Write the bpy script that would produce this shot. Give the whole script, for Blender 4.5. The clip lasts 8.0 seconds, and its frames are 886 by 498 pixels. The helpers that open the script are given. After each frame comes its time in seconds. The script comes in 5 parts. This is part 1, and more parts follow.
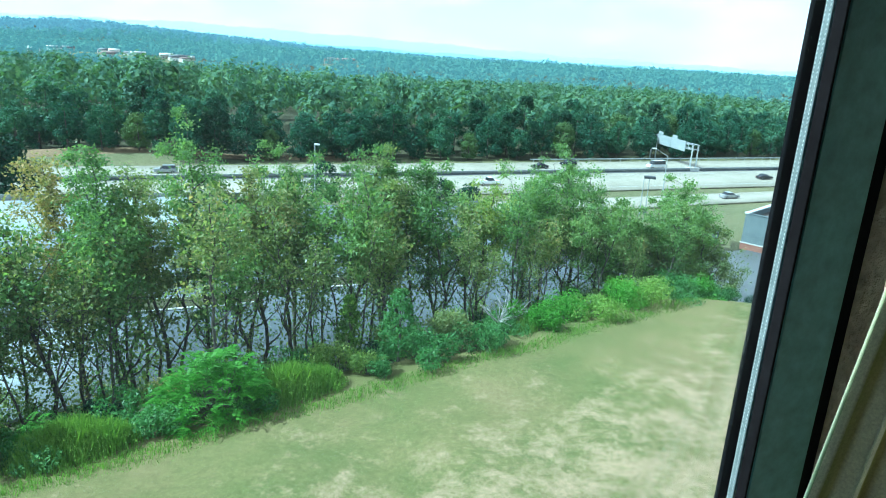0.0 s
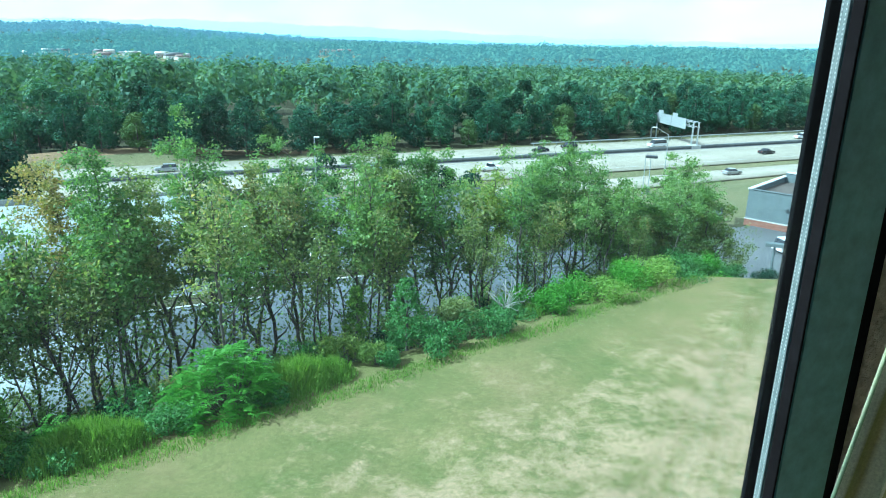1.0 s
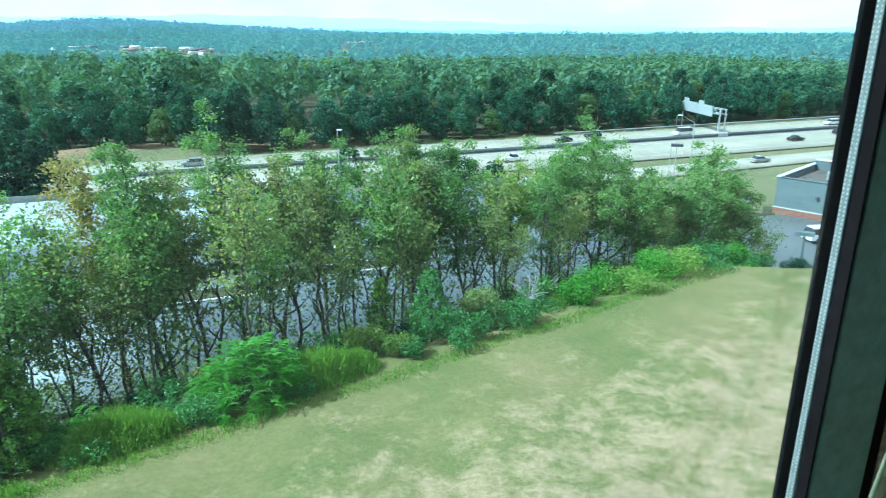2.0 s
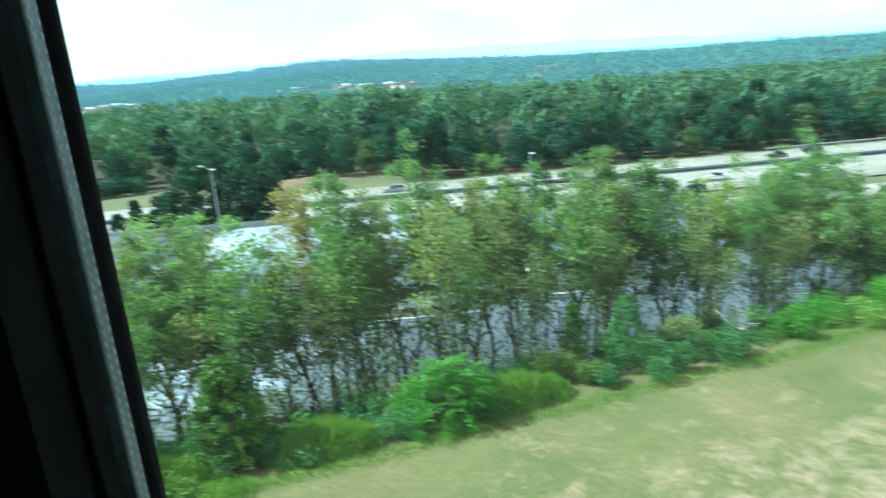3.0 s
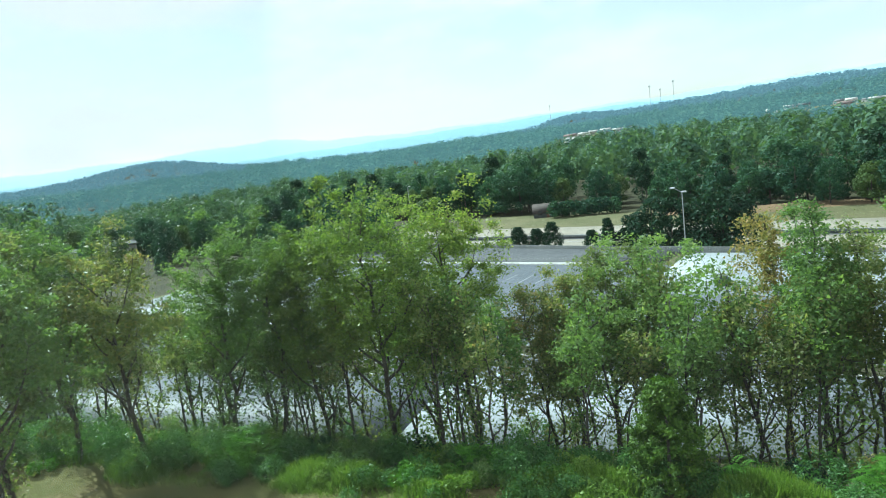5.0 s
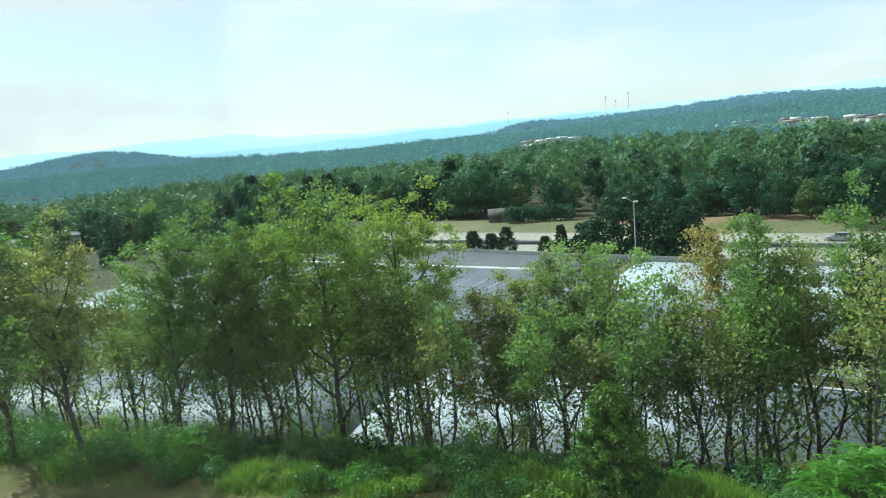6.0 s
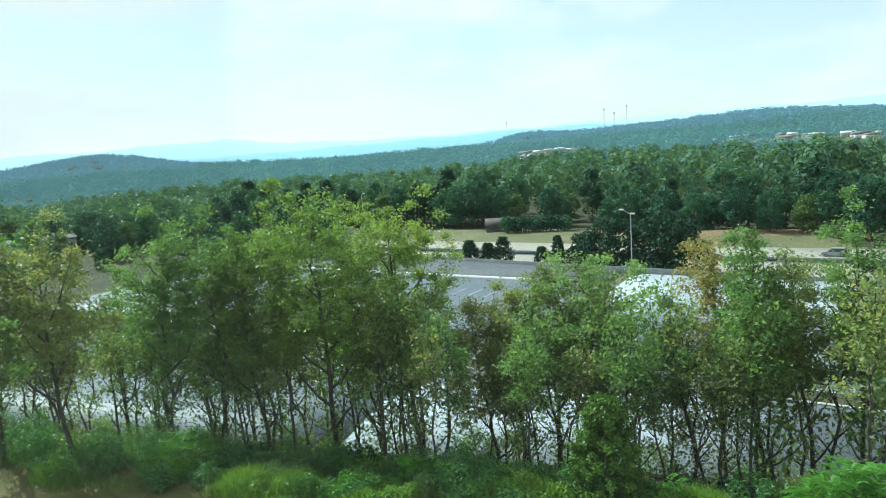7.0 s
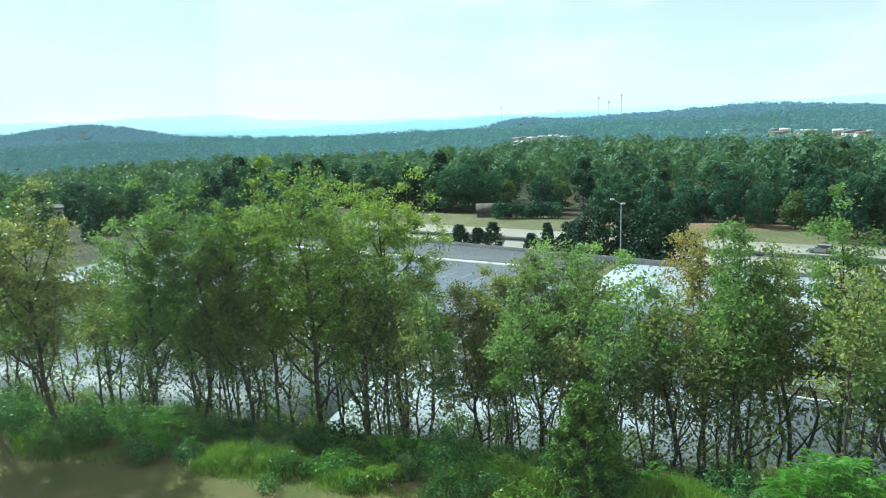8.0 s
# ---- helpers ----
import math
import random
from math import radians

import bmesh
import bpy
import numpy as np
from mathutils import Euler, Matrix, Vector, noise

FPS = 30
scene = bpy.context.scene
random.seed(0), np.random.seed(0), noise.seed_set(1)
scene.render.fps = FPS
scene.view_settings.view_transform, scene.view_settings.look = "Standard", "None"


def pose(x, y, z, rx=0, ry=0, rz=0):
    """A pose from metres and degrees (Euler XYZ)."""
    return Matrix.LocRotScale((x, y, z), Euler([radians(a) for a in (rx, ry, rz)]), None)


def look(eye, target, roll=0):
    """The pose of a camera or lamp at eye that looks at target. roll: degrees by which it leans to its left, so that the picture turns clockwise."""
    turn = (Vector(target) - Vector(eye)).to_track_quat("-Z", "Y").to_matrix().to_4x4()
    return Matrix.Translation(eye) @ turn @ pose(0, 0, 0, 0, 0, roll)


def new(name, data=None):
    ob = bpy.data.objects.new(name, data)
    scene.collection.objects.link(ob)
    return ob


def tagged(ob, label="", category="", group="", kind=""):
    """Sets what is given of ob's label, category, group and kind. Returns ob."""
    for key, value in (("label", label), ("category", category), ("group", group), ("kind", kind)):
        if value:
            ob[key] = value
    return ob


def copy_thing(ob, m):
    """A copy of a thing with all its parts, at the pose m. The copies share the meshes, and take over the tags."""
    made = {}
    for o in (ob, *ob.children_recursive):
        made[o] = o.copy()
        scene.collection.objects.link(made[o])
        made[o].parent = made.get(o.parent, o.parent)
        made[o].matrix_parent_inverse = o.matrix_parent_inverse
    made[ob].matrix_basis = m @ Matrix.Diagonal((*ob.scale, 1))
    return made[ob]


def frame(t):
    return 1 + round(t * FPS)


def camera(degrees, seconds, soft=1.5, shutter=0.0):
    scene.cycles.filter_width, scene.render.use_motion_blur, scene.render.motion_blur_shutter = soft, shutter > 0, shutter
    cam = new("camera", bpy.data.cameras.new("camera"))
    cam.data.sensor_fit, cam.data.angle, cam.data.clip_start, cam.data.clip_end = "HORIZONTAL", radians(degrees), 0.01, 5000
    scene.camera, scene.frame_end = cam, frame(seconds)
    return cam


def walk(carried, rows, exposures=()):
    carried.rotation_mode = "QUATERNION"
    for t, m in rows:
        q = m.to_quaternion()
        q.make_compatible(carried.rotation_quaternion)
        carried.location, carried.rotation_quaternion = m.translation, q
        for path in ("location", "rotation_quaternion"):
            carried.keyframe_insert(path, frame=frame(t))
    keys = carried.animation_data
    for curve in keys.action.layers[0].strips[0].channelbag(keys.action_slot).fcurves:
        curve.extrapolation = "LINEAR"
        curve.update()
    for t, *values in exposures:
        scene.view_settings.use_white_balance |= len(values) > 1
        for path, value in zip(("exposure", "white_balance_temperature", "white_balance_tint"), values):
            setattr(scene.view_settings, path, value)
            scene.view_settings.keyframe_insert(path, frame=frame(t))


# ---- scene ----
cam = camera(67.22, 8.0, soft=1.0, shutter=0.3)
walk(cam, [
    (0, pose(0.014, -0.016, 17, 73.61, -2.98, 0.85)),
    (0.5, pose(0.006, -0.010, 17, 72.22, -1.91, 0.43)),
    (1, pose(-0.001, -0.006, 17, 72.58, -0.70, 0.50)),
    (1.2, pose(-0.002, -0.003, 17, 72.34, -0.64, 0.07)),
    (2.3, pose(0.003, 0.023, 17, 71.85, 1.85, 5.82)),
    (2.5, pose(-0.056, 0.054, 17, 72.13, 2.94, 9.57)),
    (3.0, pose(-0.162, 0.184, 17, 74.44, 4.59, 18.02)),
    (3.2, pose(-0.165, 0.204, 17, 75.83, 6.27, 26.82)),
    (3.3, pose(-0.165, 0.215, 17, 76.53, 6.10, 30.49)),
    (3.4, pose(-0.160, 0.228, 17, 77.62, 8.30, 33.70)),
    (3.5, pose(-0.110, 0.258, 17, 78.42, 7.88, 39.18)),
    (4.0, pose(0.065, 0.346, 17, 80.79, 7.11, 52.74)),
    (4.2, pose(0.113, 0.375, 17, 80.79, 7.55, 57.79)),
    (5.3, pose(0.281, 0.440, 17, 80.11, 7.24, 56.61)),
    (5.5, pose(0.281, 0.440, 17, 79.66, 6.99, 56.11)),
    (6, pose(0.281, 0.440, 17, 80.35, 5.09, 53.61)),
    (6.5, pose(0.281, 0.440, 17, 80.77, 4.64, 53.37)),
    (7, pose(0.281, 0.440, 17, 81.08, 4.06, 53.48)),
    (7.5, pose(0.281, 0.440, 17, 79.90, 2.85, 53.48)),
    (8, pose(0.281, 0.440, 17, 79.64, 1.98, 52.94)),
], [(0, 1.13, 5480, 7), (1.2, 1.13, 5480, 7), (2.5, 1.08, 5650, 8), (3.4, 1.2, 6100, 12), (4.2, 1.2, 6250, 15), (5.3, 0.54, 6650, 20), (8, 0.68, 6520, 18)])

# ---- light ----
SUN_YAW, SUN_EL = 102.0, 45.0  # degrees to the left of +Y, above the horizon
sun_dir = Vector((-math.sin(radians(SUN_YAW)) * math.cos(radians(SUN_EL)), math.cos(radians(SUN_YAW)) * math.cos(radians(SUN_EL)), math.sin(radians(SUN_EL))))
sun = new("sun", bpy.data.lights.new("sun", "SUN"))
sun.data.energy, sun.data.angle, sun.data.color = 5.0, radians(0.6), (1.0, 0.95, 0.86)
sun.matrix_world = look(sun_dir * 200, (0, 0, 0))

world = bpy.data.worlds.new("sky")
scene.world = world
world.use_nodes = True
wn, wl = world.node_tree.nodes, world.node_tree.links
sky = wn.new("ShaderNodeTexSky")
sky.sky_type, sky.sun_disc = "NISHITA", False
sky.sun_elevation, sky.sun_rotation = radians(SUN_EL), radians(-SUN_YAW)
sky.air_density, sky.dust_density, sky.ozone_density, sky.altitude = 1.0, 0.8, 2.0, 0
# thin high cloud, spread over the whole dome
tc = wn.new("ShaderNodeTexCoord")
sq = wn.new("ShaderNodeMapping")
sq.inputs["Scale"].default_value = (1.6, 1.6, 5.0)
cl = wn.new("ShaderNodeTexNoise")
cl.inputs["Scale"].default_value, cl.inputs["Detail"].default_value, cl.inputs["Roughness"].default_value = 2.4, 7, 0.6
ramp = wn.new("ShaderNodeMapRange")
ramp.inputs["From Min"].default_value, ramp.inputs["From Max"].default_value = 0.44, 0.62
ramp.inputs["To Min"].default_value, ramp.inputs["To Max"].default_value = 0.5, 0.98
mixc = wn.new("ShaderNodeMix")
mixc.data_type = "RGBA"
mixc.inputs["B"].default_value = (7.0, 6.3, 6.0, 1)
wl.new(tc.outputs["Generated"], sq.inputs["Vector"])
wl.new(sq.outputs["Vector"], cl.inputs["Vector"])
wl.new(cl.outputs["Fac"], ramp.inputs["Value"])
wl.new(ramp.outputs["Result"], mixc.inputs["Factor"])
wl.new(sky.outputs["Color"], mixc.inputs["A"])
wl.new(mixc.outputs["Result"], wn["Background"].inputs["Color"])
wn["Background"].inputs["Strength"].default_value = 0.124

# ---- materials ----
def material(name, rough=0.8, metal=0.0, spec=0.3):
    m = bpy.data.materials.new(name)
    m.use_nodes = True
    b = m.node_tree.nodes["Principled BSDF"]
    b.inputs["Roughness"].default_value, b.inputs["Metallic"].default_value = rough, metal
    b.inputs["Specular IOR Level"].default_value = spec
    return m, m.node_tree.nodes, m.node_tree.links, b


def noise_tex(n, l, scale, detail=4, rough=0.6, coord="Object"):
    t = n.new("ShaderNodeTexCoord")
    x = n.new("ShaderNodeTexNoise")
    x.inputs["Scale"].default_value, x.inputs["Detail"].default_value, x.inputs["Roughness"].default_value = scale, detail, rough
    l.new(t.outputs[coord], x.inputs["Vector"])
    return x


def ramp_of(n, l, source, stops):
    r = n.new("ShaderNodeValToRGB")
    while len(r.color_ramp.elements) < len(stops):
        r.color_ramp.elements.new(0.5)
    for e, (p, c) in zip(r.color_ramp.elements, stops):
        e.position, e.color = p, (*c, 1)
    l.new(source, r.inputs["Fac"])
    return r


def mixed(n, l, a, b, fac, blend="MIX"):
    x = n.new("ShaderNodeMix")
    x.data_type, x.blend_type = "RGBA", blend
    for key, v in (("A", a), ("B", b), ("Factor", fac)):
        if isinstance(v, tuple):
            x.inputs[key].default_value = (*v, 1)
        elif isinstance(v, (int, float)):
            x.inputs[key].default_value = v
        else:
            l.new(v, x.inputs[key])
    return x.outputs["Result"]


def rough_surface(name, dark, light, scale, rough=0.85, bump=0.2, fine=12.0, metal=0.0, spec=0.3, stain=None):
    """Two scales of noise between two colours, with a bump."""
    m, n, l, b = material(name, rough, metal, spec)
    a, f = noise_tex(n, l, scale), noise_tex(n, l, scale * fine, 5)
    big = ramp_of(n, l, a.outputs["Fac"], [(0.32, dark), (0.68, light)])
    small = ramp_of(n, l, f.outputs["Fac"], [(0.3, (0.72, 0.72, 0.72)), (0.7, (1.15, 1.15, 1.15))])
    col = mixed(n, l, big.outputs["Color"], small.outputs["Color"], 1.0, "MULTIPLY")
    if stain:
        s = noise_tex(n, l, scale * 3.1, 6, 0.7)
        sr = ramp_of(n, l, s.outputs["Fac"], [(0.52, (0, 0, 0)), (0.66, (1, 1, 1))])
        col = mixed(n, l, col, stain, sr.outputs["Color"])
    l.new(col, b.inputs["Base Color"])
    if bump:
        u = n.new("ShaderNodeBump")
        u.inputs["Strength"].default_value, u.inputs["Distance"].default_value = bump, 0.02
        l.new(f.outputs["Fac"], u.inputs["Height"])
        l.new(u.outputs["Normal"], b.inputs["Normal"])
    return m


def foliage(name, stops, through_light=0.52, haze_glow=None, spec=0.2, patch_scale=0.45, leaf_vary=0.55):
    """Leaves: colour varies leaf by leaf and tree by tree; some light passes through."""
    m = bpy.data.materials.new(name)
    m.use_nodes = True
    n, l = m.node_tree.nodes, m.node_tree.links
    b = n["Principled BSDF"]
    geo, info = n.new("ShaderNodeNewGeometry"), n.new("ShaderNodeObjectInfo")
    patch = noise_tex(n, l, patch_scale, 3)
    s = n.new("ShaderNodeMath")
    s.operation = "MULTIPLY_ADD"
    l.new(geo.outputs["Random Per Island"], s.inputs[0])
    s.inputs[1].default_value = leaf_vary
    k = n.new("ShaderNodeMath")
    k.operation = "MULTIPLY_ADD"
    l.new(patch.outputs["Fac"], k.inputs[0])
    k.inputs[1].default_value = 0.9
    k2 = n.new("ShaderNodeMath")
    k2.operation = "MULTIPLY_ADD"
    l.new(info.outputs["Random"], k2.inputs[0])
    k2.inputs[1].default_value, k2.inputs[2].default_value = 0.3, -0.38 + 0.5 * (0.55 - leaf_vary)
    l.new(k2.outputs[0], k.inputs[2])
    l.new(k.outputs[0], s.inputs[2])
    r = ramp_of(n, l, s.outputs[0], stops)
    b.inputs["Roughness"].default_value, b.inputs["Specular IOR Level"].default_value = 0.42, spec
    l.new(r.outputs["Color"], b.inputs["Base Color"])
    tr = n.new("ShaderNodeBsdfTranslucent")
    warm = mixed(n, l, r.outputs["Color"], (1.25, 1.35, 0.55), 1.0, "MULTIPLY")
    l.new(warm, tr.inputs["Color"])
    x = n.new("ShaderNodeMixShader")
    x.inputs["Fac"].default_value = through_light
    l.new(b.outputs[0], x.inputs[1])
    l.new(tr.outputs[0], x.inputs[2])
    last = x
    if haze_glow:  # haze of the air before far woods, painted on as emission
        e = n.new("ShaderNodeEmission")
        e.inputs["Color"].default_value, e.inputs["Strength"].default_value = (*haze_glow, 1), 1.0
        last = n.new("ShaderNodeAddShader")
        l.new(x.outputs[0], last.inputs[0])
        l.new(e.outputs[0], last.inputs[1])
    l.new(last.outputs[0], n["Material Output"].inputs["Surface"])
    return m


def plain(name, color, rough=0.5, metal=0.0, spec=0.4, scale=6.0, spread=0.12):
    lo, hi = tuple(c * (1 - spread) for c in color), tuple(min(1, c * (1 + spread)) for c in color)
    return rough_surface(name, lo, hi, scale, rough, 0.03, 9, metal, spec)


def see_through(name, tint, veil, gloss=0.06):
    m = bpy.data.materials.new(name)
    m.use_nodes = True
    n, l = m.node_tree.nodes, m.node_tree.links
    n.remove(n["Principled BSDF"])
    t, g, v = n.new("ShaderNodeBsdfTransparent"), n.new("ShaderNodeBsdfGlossy"), n.new("ShaderNodeBsdfTranslucent")
    t.inputs["Color"].default_value = (*tint, 1)
    g.inputs["Roughness"].default_value = 0.02
    v.inputs["Color"].default_value = (0.9, 0.95, 0.95, 1)
    fr = n.new("ShaderNodeFresnel")
    fr.inputs["IOR"].default_value = 1.3
    fm = n.new("ShaderNodeMath")
    fm.operation = "MULTIPLY"
    fm.inputs[1].default_value = gloss
    l.new(fr.outputs[0], fm.inputs[0])
    a, b = n.new("ShaderNodeMixShader"), n.new("ShaderNodeMixShader")
    l.new(fm.outputs[0], a.inputs["Fac"])
    l.new(t.outputs[0], a.inputs[1])
    l.new(g.outputs[0], a.inputs[2])
    # faint uneven film on the glass; its veil stands in for haze and glare
    d = noise_tex(n, l, 3.0, 5, 0.65)
    dr = n.new("ShaderNodeMapRange")
    dr.inputs["From Min"].default_value, dr.inputs["From Max"].default_value = 0.35, 0.75
    dr.inputs["To Min"].default_value, dr.inputs["To Max"].default_value = veil * 0.5, veil * 1.5
    l.new(d.outputs["Fac"], dr.inputs["Value"])
    l.new(dr.outputs["Result"], b.inputs["Fac"])
    l.new(a.outputs[0], b.inputs[1])
    l.new(v.outputs[0], b.inputs[2])
    l.new(b.outputs[0], n["Material Output"].inputs["Surface"])
    return m


GREEN = [(0.0, (0.059, 0.132, 0.055)), (0.45, (0.142, 0.253, 0.095)), (0.8, (0.247, 0.370, 0.142)), (1.0, (0.388, 0.445, 0.209))]
M_leaf = foliage("leaf_green", GREEN, 0.5)
M_leaf_yellow = foliage("leaf_yellow_green", [(0.0, (0.082, 0.157, 0.047)), (0.45, (0.194, 0.290, 0.084)), (0.8, (0.336, 0.395, 0.120)), (1.0, (0.493, 0.470, 0.155))], 0.5)
M_leaf_rust = foliage("leaf_rust", [(0.0, (0.107, 0.161, 0.053)), (0.4, (0.252, 0.249, 0.089)), (0.7, (0.403, 0.301, 0.123)), (1.0, (0.454, 0.245, 0.123))], 0.4)
M_leaf_olive = foliage("leaf_olive", [(0.0, (0.081, 0.138, 0.056)), (0.45, (0.186, 0.251, 0.101)), (0.8, (0.326, 0.338, 0.154)), (1.0, (0.564, 0.387, 0.202))], 0.5)
M_sumac = foliage("leaf_bright", [(0.0, (0.050, 0.171, 0.020)), (0.5, (0.090, 0.275, 0.033)), (1.0, (0.165, 0.370, 0.062))], 0.4)
M_weed = foliage("leaf_weed", [(0.0, (0.095, 0.198, 0.036)), (0.5, (0.185, 0.327, 0.064)), (1.0, (0.314, 0.414, 0.105))], 0.4)
M_shrub = foliage("leaf_shrub", [(0.0, (0.035, 0.120, 0.037)), (0.5, (0.080, 0.217, 0.066)), (1.0, (0.156, 0.308, 0.108))], 0.4)
M_cedar = foliage("leaf_cedar", [(0.0, (0.034, 0.091, 0.017)), (0.5, (0.092, 0.189, 0.030)), (1.0, (0.242, 0.366, 0.056))], 0.25)
M_pine = foliage("leaf_dark", [(0.0, (0.011, 0.038, 0.022)), (0.5, (0.021, 0.063, 0.036)), (1.0, (0.037, 0.090, 0.055))], 0.2, None, 0.05)
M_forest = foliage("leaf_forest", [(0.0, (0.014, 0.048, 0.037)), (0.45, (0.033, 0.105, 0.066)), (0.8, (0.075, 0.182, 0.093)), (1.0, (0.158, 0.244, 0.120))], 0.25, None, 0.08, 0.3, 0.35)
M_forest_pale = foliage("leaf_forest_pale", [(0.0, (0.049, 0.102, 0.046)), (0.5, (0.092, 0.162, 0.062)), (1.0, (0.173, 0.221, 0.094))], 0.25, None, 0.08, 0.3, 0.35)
# bluer greens: haze of distance is mixed into these three leaf colours
M_woods_mid_haze = foliage("leaf_woods_mid_haze", [(0.0, (0.032, 0.071, 0.060)), (0.5, (0.070, 0.153, 0.104)), (0.8, (0.145, 0.248, 0.123)), (1.0, (0.275, 0.320, 0.144))], 0.3, None, 0.05, 0.11, 0.3)
M_woods_far_haze = foliage("leaf_woods_far_haze", [(0.0, (0.021, 0.062, 0.051)), (0.5, (0.051, 0.116, 0.079)), (1.0, (0.138, 0.221, 0.109))], 0.1, (0.058, 0.122, 0.142), 0.0, 0.035, 0.12)
M_hills_haze = foliage("leaf_hills_haze", [(0.0, (0.021, 0.051, 0.050)), (0.5, (0.033, 0.075, 0.064)), (1.0, (0.055, 0.096, 0.073))], 0.1, (0.098, 0.178, 0.222), 0.0, 0.02, 0.06)
M_bark = rough_surface("bark", (0.06, 0.053, 0.044), (0.15, 0.135, 0.115), 1.6, 0.95, 0.5)
M_rough_grass = rough_surface("rough_grass", (0.1, 0.11, 0.045), (0.175, 0.16, 0.08), 0.05, 0.95, 0.4, 30)
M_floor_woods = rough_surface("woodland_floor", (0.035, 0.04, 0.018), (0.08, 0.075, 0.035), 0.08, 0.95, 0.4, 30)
M_clay = rough_surface("clay_bank", (0.17, 0.12, 0.06), (0.26, 0.16, 0.09), 0.12, 0.95, 0.4, 20)
M_concrete = rough_surface("concrete_road", (0.3, 0.27, 0.21), (0.39, 0.35, 0.28), 0.08, 0.8, 0.1, 25)
M_asphalt = rough_surface("asphalt", (0.08, 0.085, 0.09), (0.12, 0.125, 0.13), 0.1, 0.7, 0.1, 30, 0, 0.5)
M_lot = rough_surface("lot_asphalt_pale", (0.1, 0.117, 0.134), (0.155, 0.175, 0.195), 0.06, 0.55, 0.1, 30, 0, 0.4, (0.115, 0.132, 0.147))
M_slab = rough_surface("pale_slab", (0.3, 0.335, 0.35), (0.4, 0.435, 0.45), 0.1, 0.6, 0.05, 30)
M_kerb = rough_surface("kerb_concrete", (0.42, 0.42, 0.4), (0.58, 0.57, 0.54), 0.4, 0.85, 0.1)
M_darkwall = rough_surface("dark_low_wall", (0.1, 0.11, 0.11), (0.16, 0.165, 0.16), 0.4, 0.9, 0.1)
M_paint = plain("road_paint", (0.55, 0.56, 0.55), 0.7)
M_steel = rough_surface("galvanised_steel", (0.42, 0.45, 0.46), (0.58, 0.6, 0.6), 2.0, 0.45, 0.03, 9, 0.6)
M_sign = plain("sign_back", (0.42, 0.45, 0.46), 0.45, 0.3)
M_lamp = plain("lamp_head", (0.75, 0.76, 0.75), 0.4)
M_dark = plain("dark_metal", (0.05, 0.055, 0.06), 0.5)
M_tyre = plain("tyre", (0.025, 0.025, 0.025), 0.85)
M_rim = plain("wheel_rim", (0.5, 0.5, 0.5), 0.3, 0.8)
M_carglass = plain("car_glass", (0.02, 0.025, 0.03), 0.08, 0.0, 0.8)
M_white = plain("white_paint", (0.8, 0.8, 0.78), 0.3)
M_red = plain("red_paint", (0.3, 0.04, 0.03), 0.3)
M_black = plain("black_paint", (0.03, 0.032, 0.035), 0.25)
M_silver = plain("silver_paint", (0.45, 0.46, 0.47), 0.3, 0.4)
M_blue = plain("blue_paint", (0.1, 0.16, 0.26), 0.3)
M_stucco = rough_surface("grey_stucco", (0.11, 0.135, 0.14), (0.15, 0.18, 0.185), 0.8, 0.9, 0.15)
M_brick = rough_surface("red_brick", (0.2, 0.09, 0.065), (0.3, 0.14, 0.1), 2.0, 0.9, 0.2)
M_towerbrick = rough_surface("pale_pink_brick", (0.3, 0.2, 0.17), (0.4, 0.28, 0.24), 1.2, 0.9, 0.2)
M_roofdark = rough_surface("dark_roofing", (0.07, 0.06, 0.055), (0.14, 0.115, 0.1), 0.5, 0.9, 0.2)
M_redroof = rough_surface("dull_red_roof", (0.24, 0.17, 0.16), (0.32, 0.24, 0.22), 0.4, 0.9, 0.1)
M_cap = plain("parapet_cap", (0.72, 0.76, 0.78), 0.4)
M_shingle = rough_surface("grey_shingle", (0.13, 0.14, 0.15), (0.22, 0.23, 0.235), 1.5, 0.9, 0.3)
M_siding = plain("pale_siding", (0.66, 0.65, 0.6), 0.7)
M_tan = plain("tan_siding", (0.46, 0.43, 0.39), 0.8)
M_glassdark = plain("window_glass_dark", (0.04, 0.05, 0.06), 0.1, 0, 0.7)
M_frame = rough_surface("window_frame_black", (0.055, 0.15, 0.17), (0.065, 0.17, 0.19), 3.0, 0.5, 0.0, 20)
M_gasket = plain("black_gasket", (0.006, 0.007, 0.008), 0.95, 0.0, 0.05)
M_spacer = rough_surface("spacer_aluminium", (0.16, 0.21, 0.21), (0.21, 0.26, 0.26), 30.0, 0.5, 0.02, 9, 0.2)
M_dots = plain("spacer_holes", (0.5, 0.55, 0.54), 0.4)
M_plaster = rough_surface("tan_plaster", (0.52, 0.45, 0.35), (0.62, 0.55, 0.44), 14.0, 0.9, 0.6, 6)
M_carpet = rough_surface("carpet", (0.5, 0.46, 0.4), (0.6, 0.55, 0.48), 6.0, 0.95, 0.4)
M_ceiling = plain("ceiling_paint", (0.84, 0.83, 0.8), 0.9)
M_wallpaint = plain("cream_wall_paint", (0.84, 0.82, 0.76), 0.9)
M_pane = see_through("window_glass", (0.89, 0.975, 0.985), 0.003)

